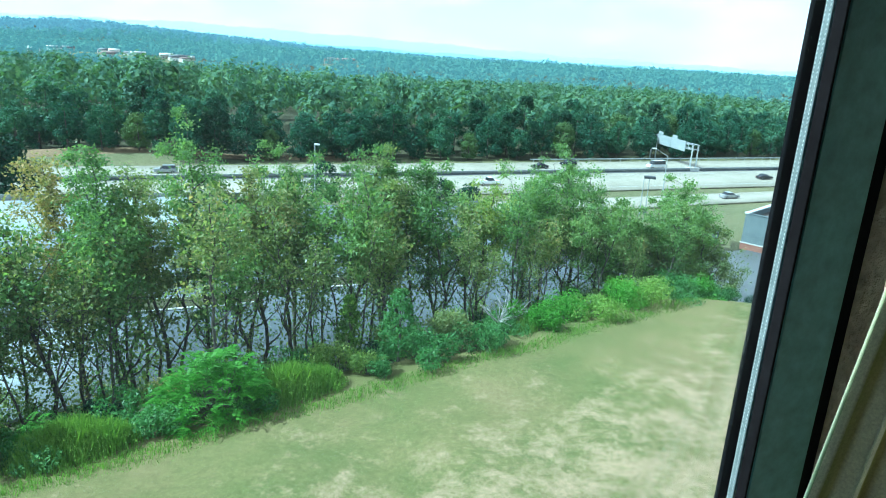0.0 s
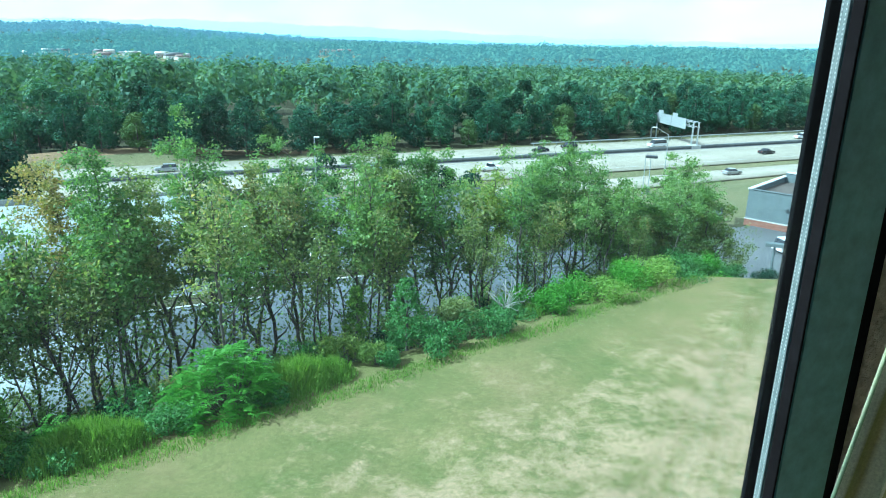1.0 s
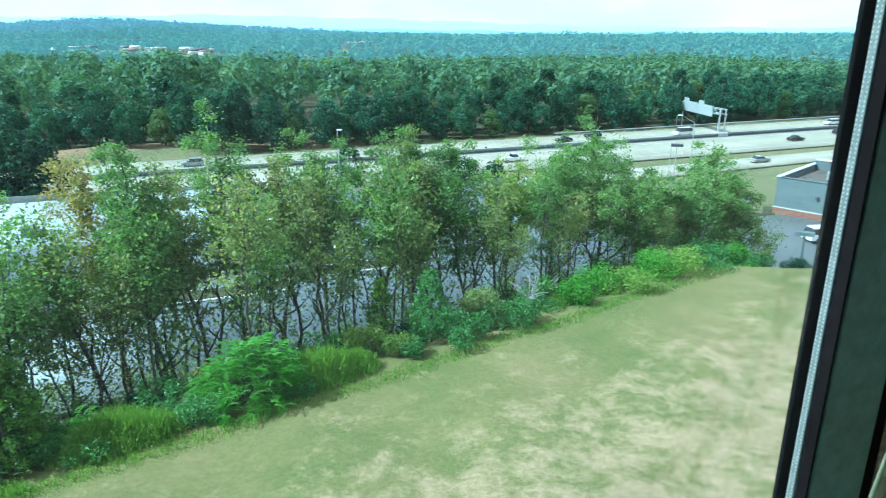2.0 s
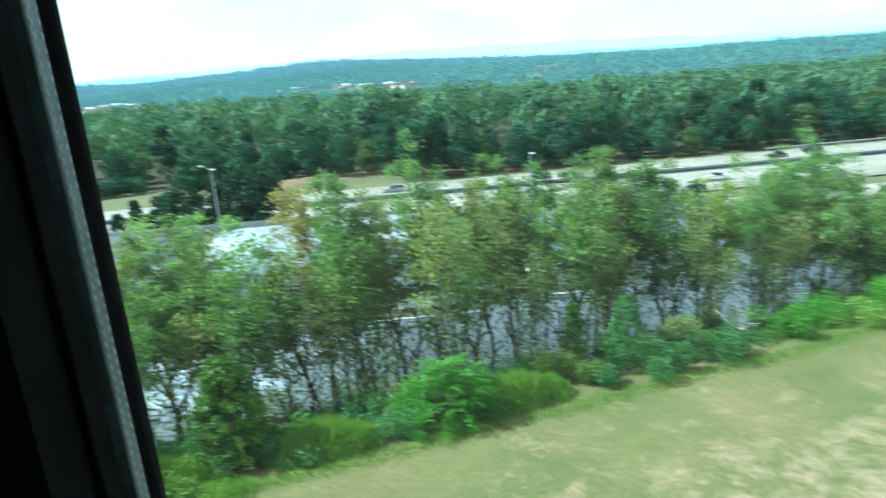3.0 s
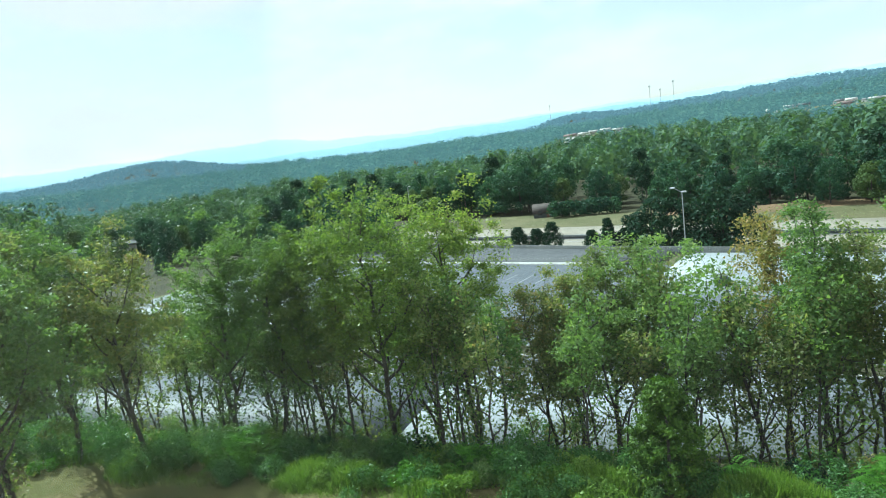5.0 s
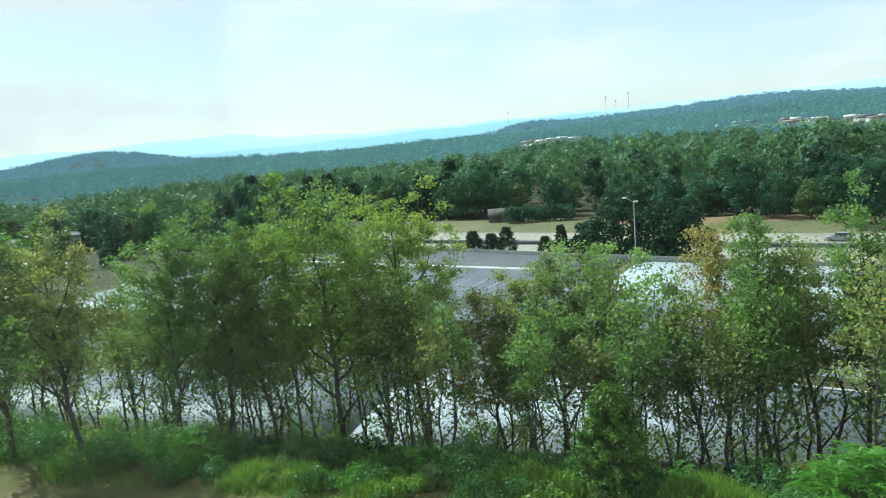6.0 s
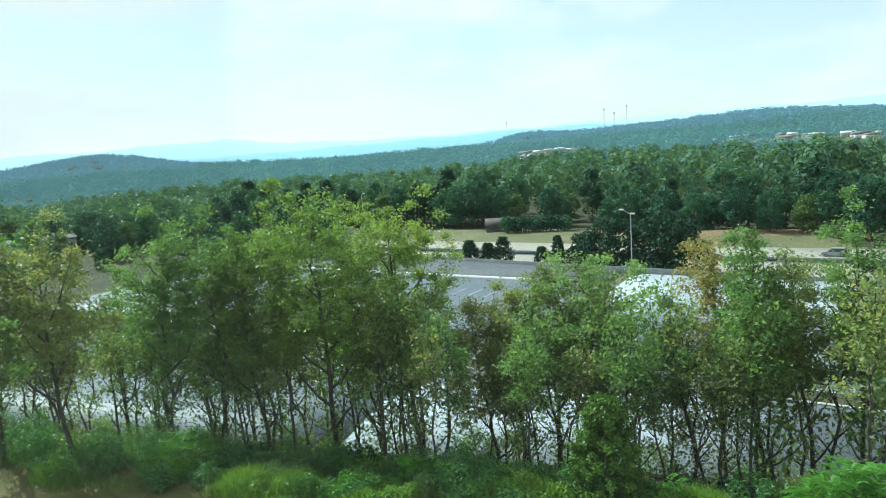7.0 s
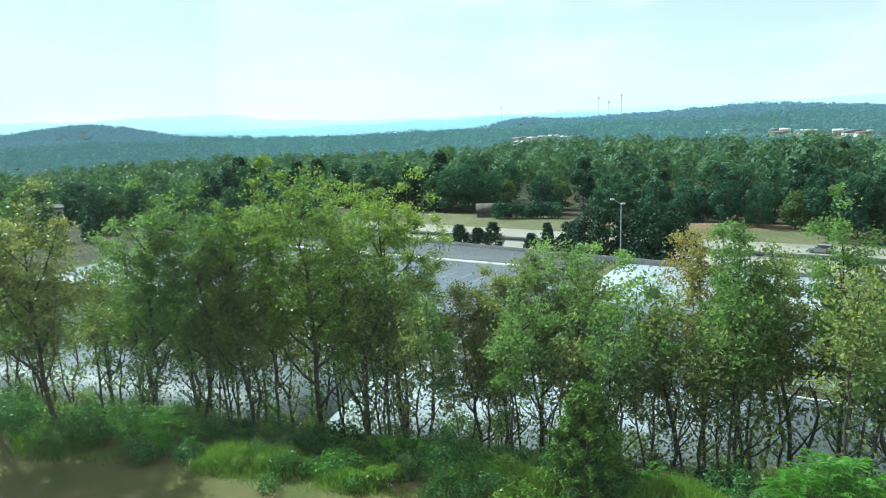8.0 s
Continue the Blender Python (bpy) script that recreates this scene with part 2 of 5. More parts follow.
# ---- mesh helpers ----
def mesh_from(name, verts, faces, mats, index=None, smooth=False):
    """verts (n, 3); faces: an array (m, k) of corners, or a list of arrays with different k."""
    me = bpy.data.meshes.new(name)
    groups = faces if isinstance(faces, list) else [faces]
    groups = [np.asarray(f, dtype=np.int32) for f in groups if len(f)]
    verts = np.asarray(verts, dtype=np.float32)
    me.vertices.add(len(verts))
    me.vertices.foreach_set("co", verts.ravel())
    loops = np.concatenate([f.ravel() for f in groups])
    totals = np.concatenate([np.full(len(f), f.shape[1], dtype=np.int32) for f in groups])
    me.loops.add(len(loops))
    me.loops.foreach_set("vertex_index", loops)
    me.polygons.add(len(totals))
    me.polygons.foreach_set("loop_start", np.concatenate([[0], np.cumsum(totals)[:-1]]).astype(np.int32))
    for m in mats:
        me.materials.append(m)
    if index is not None:
        me.polygons.foreach_set("material_index", np.asarray(index, dtype=np.int32))
    if smooth:
        me.polygons.foreach_set("use_smooth", np.ones(len(totals), dtype=bool))
    me.update(calc_edges=True)
    return me


def part(name, data, mat, parent, label=""):
    """Link a bmesh or a mesh as one part under a thing."""
    if isinstance(data, bmesh.types.BMesh):
        me = bpy.data.meshes.new(name)
        data.to_mesh(me)
        data.free()
        data = me
    if mat and not data.materials:
        data.materials.append(mat)
    ob = new(name, data)
    ob.parent = parent
    return tagged(ob, label)


def thing(name, label, category, group="", at=None, kind=""):
    ob = new(name)
    if at is not None:
        ob.matrix_basis = at
    return tagged(ob, label, category, group, kind)


def box(bm, x0, x1, y0, y1, z0, z1, m=None, bevel=0.0):
    r = bmesh.ops.create_cube(bm, size=1)
    t = Matrix.Translation(((x0 + x1) / 2, (y0 + y1) / 2, (z0 + z1) / 2)) @ Matrix.Diagonal((abs(x1 - x0), abs(y1 - y0), abs(z1 - z0), 1))
    bmesh.ops.transform(bm, matrix=(m @ t) if m else t, verts=r["verts"])
    if bevel:
        edges = list({e for v in r["verts"] for e in v.link_edges})
        bmesh.ops.bevel(bm, geom=edges, offset=bevel, segments=1, affect="EDGES")
    return bm


def box_of(*a, **k):
    return box(bmesh.new(), *a, **k)


def rod(bm, a, b, r0, r1=None, sides=8):
    a, b = Vector(a), Vector(b)
    m = Matrix.Translation((a + b) / 2) @ (b - a).to_track_quat("Z", "Y").to_matrix().to_4x4()
    bmesh.ops.create_cone(bm, cap_ends=True, segments=sides, radius1=r0, radius2=r0 if r1 is None else r1, depth=(b - a).length, matrix=m)
    return bm


def tube_arrays(path, radii, sides, start):
    """A tapered tube along a path, as vertex and quad arrays."""
    path, radii = np.asarray(path), np.asarray(radii)
    d = np.gradient(path, axis=0)
    d /= np.linalg.norm(d, axis=1)[:, None] + 1e-9
    ref = np.where(np.abs(d[:, 2:3]) > 0.9, [[1.0, 0, 0]], [[0, 0, 1.0]])
    u = np.cross(d, ref)
    u /= np.linalg.norm(u, axis=1)[:, None] + 1e-9
    v = np.cross(d, u)
    a = np.arange(sides) * 2 * np.pi / sides
    ring = path[:, None] + radii[:, None, None] * (np.cos(a)[None, :, None] * u[:, None] + np.sin(a)[None, :, None] * v[:, None])
    k, i = np.meshgrid(np.arange(len(path) - 1), np.arange(sides), indexing="ij")
    j = (i + 1) % sides
    q = np.stack([k * sides + i, k * sides + j, (k + 1) * sides + j, (k + 1) * sides + i], -1).reshape(-1, 4) + start
    return ring.reshape(-1, 3), q


def leaf_arrays(pts, size, rng, normal=None, lift=0.5, aspect=0.6, corners=4):
    """One pointed four-cornered leaf (or spray of leaves) at each point."""
    n = len(pts)
    w = rng.normal(size=(n, 3))
    w /= np.linalg.norm(w, axis=1)[:, None]
    w[:, 2] += lift
    if normal is not None:
        w = w * 0.75 + normal
    w /= np.linalg.norm(w, axis=1)[:, None] + 1e-9
    u = np.cross(w, rng.normal(size=(n, 3)))
    u /= np.linalg.norm(u, axis=1)[:, None] + 1e-9
    v = np.cross(w, u)
    s = (size * rng.uniform(0.6, 1.35, n))[:, None]
    bend = w * s * rng.uniform(-0.25, 0.25, n)[:, None]
    if corners == 3:
        co = np.stack([pts - u * s * 0.8, pts + u * s * 1.1 + bend - v * s * aspect * 0.4, pts + v * s * aspect * 1.5], 1).reshape(-1, 3)
        return co, np.arange(n * 3).reshape(n, 3)
    co = np.stack([pts - u * s + bend, pts - v * s * aspect, pts + u * s + bend, pts + v * s * aspect], 1).reshape(-1, 3)
    return co, np.arange(n * 4).reshape(n, 4)


# ---- the lie of the land ----
def smooth(a, b, x):
    t = np.clip((x - a) / (b - a), 0, 1)
    return t * t * (3 - 2 * t)


E_S, E_W = (0.805, 0.594), (-0.594, 0.805)  # along and across the wooded bank
H_S, H_P = (0.929, 0.370), (-0.370, 0.929)  # along and across the highway


def bank(x, y):
    return x * E_S[0] + y * E_S[1], x * E_W[0] + y * E_W[1]


def unbank(s, w):
    return s * E_S[0] + w * E_W[0], s * E_S[1] + w * E_W[1]


def road(x, y):
    return x * H_S[0] + y * H_S[1], x * H_P[0] + y * H_P[1]


def unroad(s, p):
    return s * H_S[0] + p * H_P[0], s * H_S[1] + p * H_P[1]


# bearing, distance, depth, width of the clearings in the woods
CLEARINGS = [(24, 860, 110, 75), (29.6, 890, 80, 45), (21.6, 740, 120, 18), (43.8, 840, 150, 58), (9.0, 905, 55, 45), (51, 1900, 160, 75), (76.3, 1450, 130, 70), (37, 1080, 40, 60), (68, 620, 30, 20)]


def cleared(x, y):
    hit = np.zeros(np.shape(x), dtype=bool)
    for ca, cd, cr, cw in CLEARINGS:
        ux, uy = -math.sin(radians(ca)), math.cos(radians(ca))
        hit |= (((x - ux * cd) * ux + (y - uy * cd) * uy) / cr) ** 2 + (((x - ux * cd) * uy - (y - uy * cd) * ux) / cw) ** 2 < 1
    return hit


HILLS = [(51, 1980, 260, 260, 3), (46.2, 1850, 95, 250, 19), (33, 1900, 330, 420, 34), (22, 1750, 330, 330, 22), (43, 2050, 200, 330, 14), (15, 2100, 400, 400, 15), (80, 2200, 230, 380, 62), (92, 2300, 330, 400, 28), (5, 2500, 600, 400, 6), (-30, 2300, 600, 500, 2)]


def land(x, y):
    x, y = np.asarray(x, dtype=float), np.asarray(y, dtype=float)
    s, w = bank(x, y)
    hs, p = road(x, y)
    start = 27.5 - 0.75 * np.clip(s - 43, 0, 40)
    z = -6.6 * smooth(start, start + 17, w) - 0.25 * smooth(10, 27, w)
    side = smooth(12, 46, hs)
    z = z - 5.5 * ((1 - side) * smooth(109, 125, p) + side * smooth(88, 109, p))
    lip = smooth(18, 60, -hs)
    z = z + 2.2 * np.exp(-((p - 185) / 9) ** 2) * smooth(-15, 10, -hs - 0) * (1 - 0.6 * lip)
    d = np.hypot(x, y)
    az = np.degrees(np.arctan2(-x, y))
    for a, r, wa, wr, h in HILLS:
        cx, cy = -math.sin(radians(a)) * r, math.cos(radians(a)) * r
        ux, uy = -math.sin(radians(a)), math.cos(radians(a))
        rr, tt = (x - cx) * ux + (y - cy) * uy, -(x - cx) * uy + (y - cy) * ux
        z = z + h * np.exp(-(rr / wr) ** 2 - (tt / wa) ** 2)
    z = z - 9 * smooth(270, 450, d) + 11 * smooth(680, 880, d)
    z = z - 15 * smooth(1450, 2700, d)
    for a, r, cr, cw in CLEARINGS:  # the houses stand on low rises
        if 830 < r < 1500:
            ux, uy = -math.sin(radians(a)), math.cos(radians(a))
            z = z + 6 * np.exp(-((x * ux + y * uy - r) / (1.5 * cr)) ** 2 - ((x * uy - y * ux) / (1.5 * cw)) ** 2)
    far = smooth(260, 700, d)
    z = z + far * (3.0 * np.sin(x * 0.006 + 1) * np.cos(y * 0.007))
    near = smooth(300, 150, d)
    return z + 0.07 * near * (np.sin(x * 0.7 + np.sin(y * 0.5)) + np.sin(y * 0.9 + 2)) * smooth(45, 30, w)


def wooded(x, y):
    """Where the far woods stand."""
    hs, p = road(x, y)
    edge = 176 + 20 * smooth(-10, 70, -hs)
    d = np.hypot(x, y)
    out = p > edge
    beyond_lot = (hs < -124) & (p > 40) & (p <= edge) & ~((p > 124) & (p < 176))
    return (out | beyond_lot) & (d > 60) & ~cleared(x, y)


def lawn_material():
    m, n, l, b = material("lawn_grass", 0.95, 0, 0.1)
    big, mid, fine = noise_tex(n, l, 0.09, 5, 0.65), noise_tex(n, l, 0.42, 10, 0.84), noise_tex(n, l, 4.0, 9, 0.85)
    green = ramp_of(n, l, big.outputs["Fac"], [(0.34, (0.106, 0.124, 0.043)), (0.52, (0.166, 0.150, 0.064)), (0.68, (0.225, 0.170, 0.090))])
    # the mown ground is drier towards the house
    co = n.new("ShaderNodeTexCoord")
    dot = n.new("ShaderNodeVectorMath")
    dot.operation = "DOT_PRODUCT"
    dot.inputs[1].default_value = (0.6, -0.8, 0)
    l.new(co.outputs["Object"], dot.inputs[0])
    dry = n.new("ShaderNodeMapRange")
    dry.inputs["From Min"].default_value, dry.inputs["From Max"].default_value = -28, -16
    dry.inputs["To Min"].default_value, dry.inputs["To Max"].default_value = -0.09, 0.07
    l.new(dot.outputs["Value"], dry.inputs["Value"])
    k = n.new("ShaderNodeMath")
    k.operation = "ADD"
    l.new(mid.outputs["Fac"], k.inputs[0])
    l.new(dry.outputs["Result"], k.inputs[1])
    bare = ramp_of(n, l, k.outputs[0], [(0.5, (0, 0, 0)), (0.63, (0.85, 0.85, 0.85))])
    col = mixed(n, l, green.outputs["Color"], (0.36, 0.25, 0.165), bare.outputs["Color"])
    tex = ramp_of(n, l, fine.outputs["Fac"], [(0.32, (0.66, 0.68, 0.62)), (0.68, (1.26, 1.24, 1.2))])
    col = mixed(n, l, col, tex.outputs["Color"], 1.0, "MULTIPLY")
    l.new(col, b.inputs["Base Color"])
    u = n.new("ShaderNodeBump")
    u.inputs["Strength"].default_value, u.inputs["Distance"].default_value = 0.6, 0.06
    l.new(fine.outputs["Fac"], u.inputs["Height"])
    l.new(u.outputs["Normal"], b.inputs["Normal"])
    return m


def make_ground():
    radii = np.concatenate([np.arange(2, 75, 0.9), 75 * 1.045 ** np.arange(0, 96)])
    radii = radii[radii < 4950]
    ang = np.radians(np.concatenate([np.arange(-40, 100, 1.0), np.arange(100, 320, 5.0)]))
    r, a = np.meshgrid(radii, ang, indexing="ij")
    x, y = -np.sin(a) * r, np.cos(a) * r
    v = np.stack([x, y, land(x, y)], -1).reshape(-1, 3)
    k, i = np.meshgrid(np.arange(len(radii) - 1), np.arange(len(ang)), indexing="ij")
    j = (i + 1) % len(ang)
    c = len(ang)
    q = np.stack([k * c + i, k * c + j, (k + 1) * c + j, (k + 1) * c + i], -1).reshape(-1, 4)
    v = np.vstack([v, [[0, 0, 0]]])
    cap = np.stack([np.full(c, len(v) - 1), (np.arange(c) + 1) % c, np.arange(c)], -1)
    mid = v[q].mean(1)
    s, w = bank(mid[:, 0], mid[:, 1])
    hs, p = road(mid[:, 0], mid[:, 1])
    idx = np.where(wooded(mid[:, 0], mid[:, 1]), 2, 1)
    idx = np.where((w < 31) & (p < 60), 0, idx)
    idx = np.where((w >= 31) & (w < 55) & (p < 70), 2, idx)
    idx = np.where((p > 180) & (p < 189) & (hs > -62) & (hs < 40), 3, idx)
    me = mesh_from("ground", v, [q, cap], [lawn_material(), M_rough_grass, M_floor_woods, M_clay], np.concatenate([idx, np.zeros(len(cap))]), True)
    tagged(new("ground", me), "rolling ground with a dry mown lawn and a wooded bank", "ground", kind="structure")


make_ground()


def strip(name, label, category, mat, to_world, s0, s1, p0, p1, z, thick=0.25, step=8.0, kind="structure"):
    """A slab laid along a road: its long way s, its width p (numbers, or functions of s)."""
    n = max(2, int((s1 - s0) / step) + 1)
    ss = np.linspace(s0, s1, n)
    lo = np.array([p0(s) if callable(p0) else p0 for s in ss])
    hi = np.array([p1(s) if callable(p1) else p1 for s in ss])
    rows = []
    for p, h in ((lo, z), (hi, z), (hi, z - thick), (lo, z - thick)):
        x, y = to_world(ss, p)
        rows.append(np.stack([x, y, np.full(n, h)], -1))
    v = np.stack(rows, 1).reshape(-1, 3)
    k, i = np.meshgrid(np.arange(n - 1), np.arange(4), indexing="ij")
    j = (i + 1) % 4
    q = np.stack([k * 4 + i, (k + 1) * 4 + i, (k + 1) * 4 + j, k * 4 + j], -1).reshape(-1, 4)
    ends = np.array([[0, 1, 2, 3], [n * 4 - 1, n * 4 - 2, n * 4 - 3, n * 4 - 4]])
    ob = new(name, mesh_from(name, v, np.vstack([q, ends]), [mat]))
    return tagged(ob, label, category, kind=kind)


HW = -11.95
strip("road", "pale concrete carriageway of a wide highway", "road", M_concrete, unroad, -420, 620, 130, 151.2, HW)
strip("road", "pale concrete far carriageway of the highway", "road", M_concrete, unroad, -420, 620, 154.2, 169.5, HW)
strip("road", "grey asphalt median of the highway", "road", M_asphalt, unroad, -420, 620, 151.2, 154.2, HW - 0.01)
strip("road", "pale concrete slip road beside the highway", "road", M_concrete, unroad, 30, 400, lambda s: 112 + 0.05 * max(0, s - 80), lambda s: 122 + 0.03 * max(0, s - 80), -11.95, 0.3)
strip("pavement", "sunlit pale asphalt parking lot below the bank", "parking lot", M_lot, unroad, -122, 46, 47, 100, -6.45)
# the drive in two tones: pale to the right, blue-grey to the left
strip("pavement", "pale paved drive below the bank", "parking lot", M_slab, unbank, -24, 9, 45.2, 60, -6.43)
strip("pavement", "blue-grey paved drive below the bank", "parking lot", M_lot, unbank, -92, -24, 45.2, 60, -6.43)
strip("road", "grey asphalt road along the parking lot edge", "road", M_asphalt, unroad, -135, -34, lambda s: 101.0 + 0.02 * (s + 54), lambda s: 112.6 - 0.1 * (s + 54), -6.4)
strip("pavement", "bright white concrete slab in the parking lot", "parking lot", M_slab, unroad, -31, 6, 84, 108.6, -6.38)
strip("pavement", "blue-grey asphalt lot beside the restaurant", "parking lot", M_asphalt, unroad, 46.5, 150, 40, 66, -6.5)
strip("kerb", "low dark retaining wall at the lot edge", "wall", M_darkwall, unroad, -138, 8, lambda s: 113.0 - 0.1 * (s + 54) if s < -54 else 113.0 - 0.085 * (s + 54), lambda s: 113.5 - 0.1 * (s + 54) if s < -54 else 113.5 - 0.085 * (s + 54), -5.9, 3.0)
strip("kerb", "pale concrete kerb strip beside the road", "kerb", M_kerb, unroad, -122, -40, 99.9, 101.2, -6.3, 0.4)

# lane lines, median barrier and guard rail
for p in (133.5, 137.2, 140.9, 144.6, 148.3, 157.6, 161.3, 165.0):
    if p in (133.5, 148.3, 157.6):
        strip("lane_line", "worn white painted edge line on the highway", "road marking", M_paint, unroad, -420, 620, p - 0.08, p + 0.08, HW + 0.012, 0.01)
strip("median_barrier", "grey concrete median barrier along the highway", "barrier", M_darkwall, unroad, -420, 620, 152.4, 152.9, HW + 0.85, 1.0)


# ---- the room and its window ----
# wall frame: local x runs to the left along the wall, y out through the window
W_M = pose(0, 0, 0, 0, 0, 21) @ Matrix.Translation((0, 0.428, 17.0)) @ Matrix.Diagonal((-1, 1, 1, 1))
A, B = 0.19, -0.52  # clear sight edges of the glass, left and right
Z0, Z1 = -1.25, 0.95


def fixed(bm):
    bmesh.ops.transform(bm, matrix=W_M, verts=bm.verts)
    bmesh.ops.reverse_faces(bm, faces=bm.faces)
    return bm


def setting(name, label, bm, mat, category):
    me = bpy.data.meshes.new(name)
    fixed(bm).to_mesh(me)
    bm.free()
    me.materials.append(mat)
    return tagged(new(name, me), label, category, kind="structure")


OUT, IN = 0.05, -0.03  # faces of the outside wall
bm = bmesh.new()
box(bm, -6, B - 0.106, IN, OUT, -17.6, 3.2)
A2 = A + 0.29 + 1.3  # far edge of the unseen second opening, added to light the room
box(bm, A2 + 0.1, 4, IN, OUT, -17.6, 3.2)
box(bm, B - 0.106, A2 + 0.1, IN, OUT, -17.6, Z0 - 0.102)
box(bm, B - 0.106, A2 + 0.1, IN, OUT, Z1 + 0.102, 3.2)
setting("wall_north", "tan textured plaster wall round a narrow window", bm, M_plaster, "wall")
# unseen side walls, floor and ceiling, made pale to bounce more daylight
setting("wall_east", "unseen cream side wall of the room", box_of(-2.2, -2.0, -5, IN - 0.002, -1.6, 1.15), M_wallpaint, "wall")
setting("wall_west", "unseen cream side wall of the room", box_of(2.0, 2.2, -5, IN - 0.002, -1.6, 1.15), M_wallpaint, "wall")
setting("wall_south", "unseen cream back wall of the room", box_of(-2.2, 2.2, -5.2, -5, -1.6, 1.15), M_wallpaint, "wall")
setting("floor", "unseen pale carpeted room floor", box_of(-2.2, 2.2, -5.2, IN - 0.002, -1.75, -1.6), M_carpet, "floor")
setting("ceiling", "white painted room ceiling", box_of(-2.2, 2.2, -5.2, IN - 0.002, 1.15, 1.3), M_ceiling, "ceiling")

setting("wall_lower", "tan plaster outside wall of the storeys below", box_of(-6, 4, -5.2, IN - 0.004, -17.6, -1.76), M_plaster, "wall")

win = thing("window_1", "narrow fixed window with black metal frame and tinted glass", "window", kind="structure")


def frame_ring(x0, x1, z0, z1, wide, y0, y1, bevel=0.003):
    bm = bmesh.new()
    box(bm, x0 - wide, x0, y0, y1, z0 - wide, z1 + wide, bevel=bevel)
    box(bm, x1, x1 + wide, y0, y1, z0 - wide, z1 + wide, bevel=bevel)
    box(bm, x0, x1, y0, y1, z0 - wide, z0, bevel=bevel)
    box(bm, x0, x1, y0, y1, z1, z1 + wide, bevel=bevel)
    return bm


part("window_frame", fixed(frame_ring(B - 0.004, A + 0.003, Z0, Z1, 0.076, -0.012, -0.002)), M_frame, win)
# black strip standing in for the unlit left side of the frame
part("jamb_shade", fixed(box_of(A + 0.0035, A + 0.106, -0.034, -0.0125, Z0 - 0.1, Z1 + 0.1)), M_gasket, win, "black strip put in for the shade on the left jamb")
part("frame_edge", fixed(frame_ring(B - 0.081, A + 0.081, Z0 - 0.077, Z1 + 0.077, 0.025, -0.004, 0.045)), M_gasket, win)
part("inner_gasket", fixed(frame_ring(B - 0.001, A + 0.001, Z0, Z1, 0.0032, -0.0125, -0.001, 0.0005)), M_gasket, win)
spacer = part("spacer_bar", fixed(frame_ring(B - 0.006, A + 0.001, Z0, Z1, 0.012, 0.006, 0.014, 0.0005)), M_spacer, win, "bright perforated aluminium spacer bar")
part("glazing_block", fixed(frame_ring(B - 0.0185, A + 0.0185, Z0 - 0.0125, Z1 + 0.0125, 0.043, -0.0015, 0.0198, 0.0)), M_gasket, win)
part("outer_seal", fixed(frame_ring(B, A, Z0, Z1, 0.06, 0.020, 0.025, 0.001)), M_gasket, win)
bm = bmesh.new()
for k in range(540):
    z = Z0 + 0.01 + k * 0.004
    for y in (0.0078, 0.0122):
        for x in (B - 0.006, A + 0.001):
            box(bm, x - 0.0003, x + 0.0003, y - 0.0004, y + 0.0004, z, z + 0.0018)
me = bpy.data.meshes.new("perforation")
fixed(bm).to_mesh(me)
bm.free()
me.materials.append(M_dots)
tagged(new("perforation", me), "", kind="stuff").parent = spacer
for name, y in (("pane", 0.001), ("pane", 0.0195)):
    p = part(name, fixed(box_of(B - 0.005, A + 0.005, y, y + 0.004, Z0, Z1)), M_pane, win)
    p.visible_shadow = False

# unseen mullion and second window, added to let more daylight in
part("mullion", fixed(box_of(A + 0.107, A + 0.189, -0.012, 0.044, Z0 - 0.1, Z1 + 0.1)), M_gasket, win)
win_added = thing("window_2", "unseen wide window with metal frame, added to light the room", "window", kind="structure")
part("window_frame", fixed(frame_ring(A + 0.29, A2, Z0, Z1, 0.1, -0.012, 0.044)), M_frame, win_added)
p = part("pane", fixed(box_of(A + 0.285, A2 + 0.005, 0.01, 0.016, Z0 - 0.005, Z1 + 0.005)), M_pane, win_added)
p.visible_shadow = False


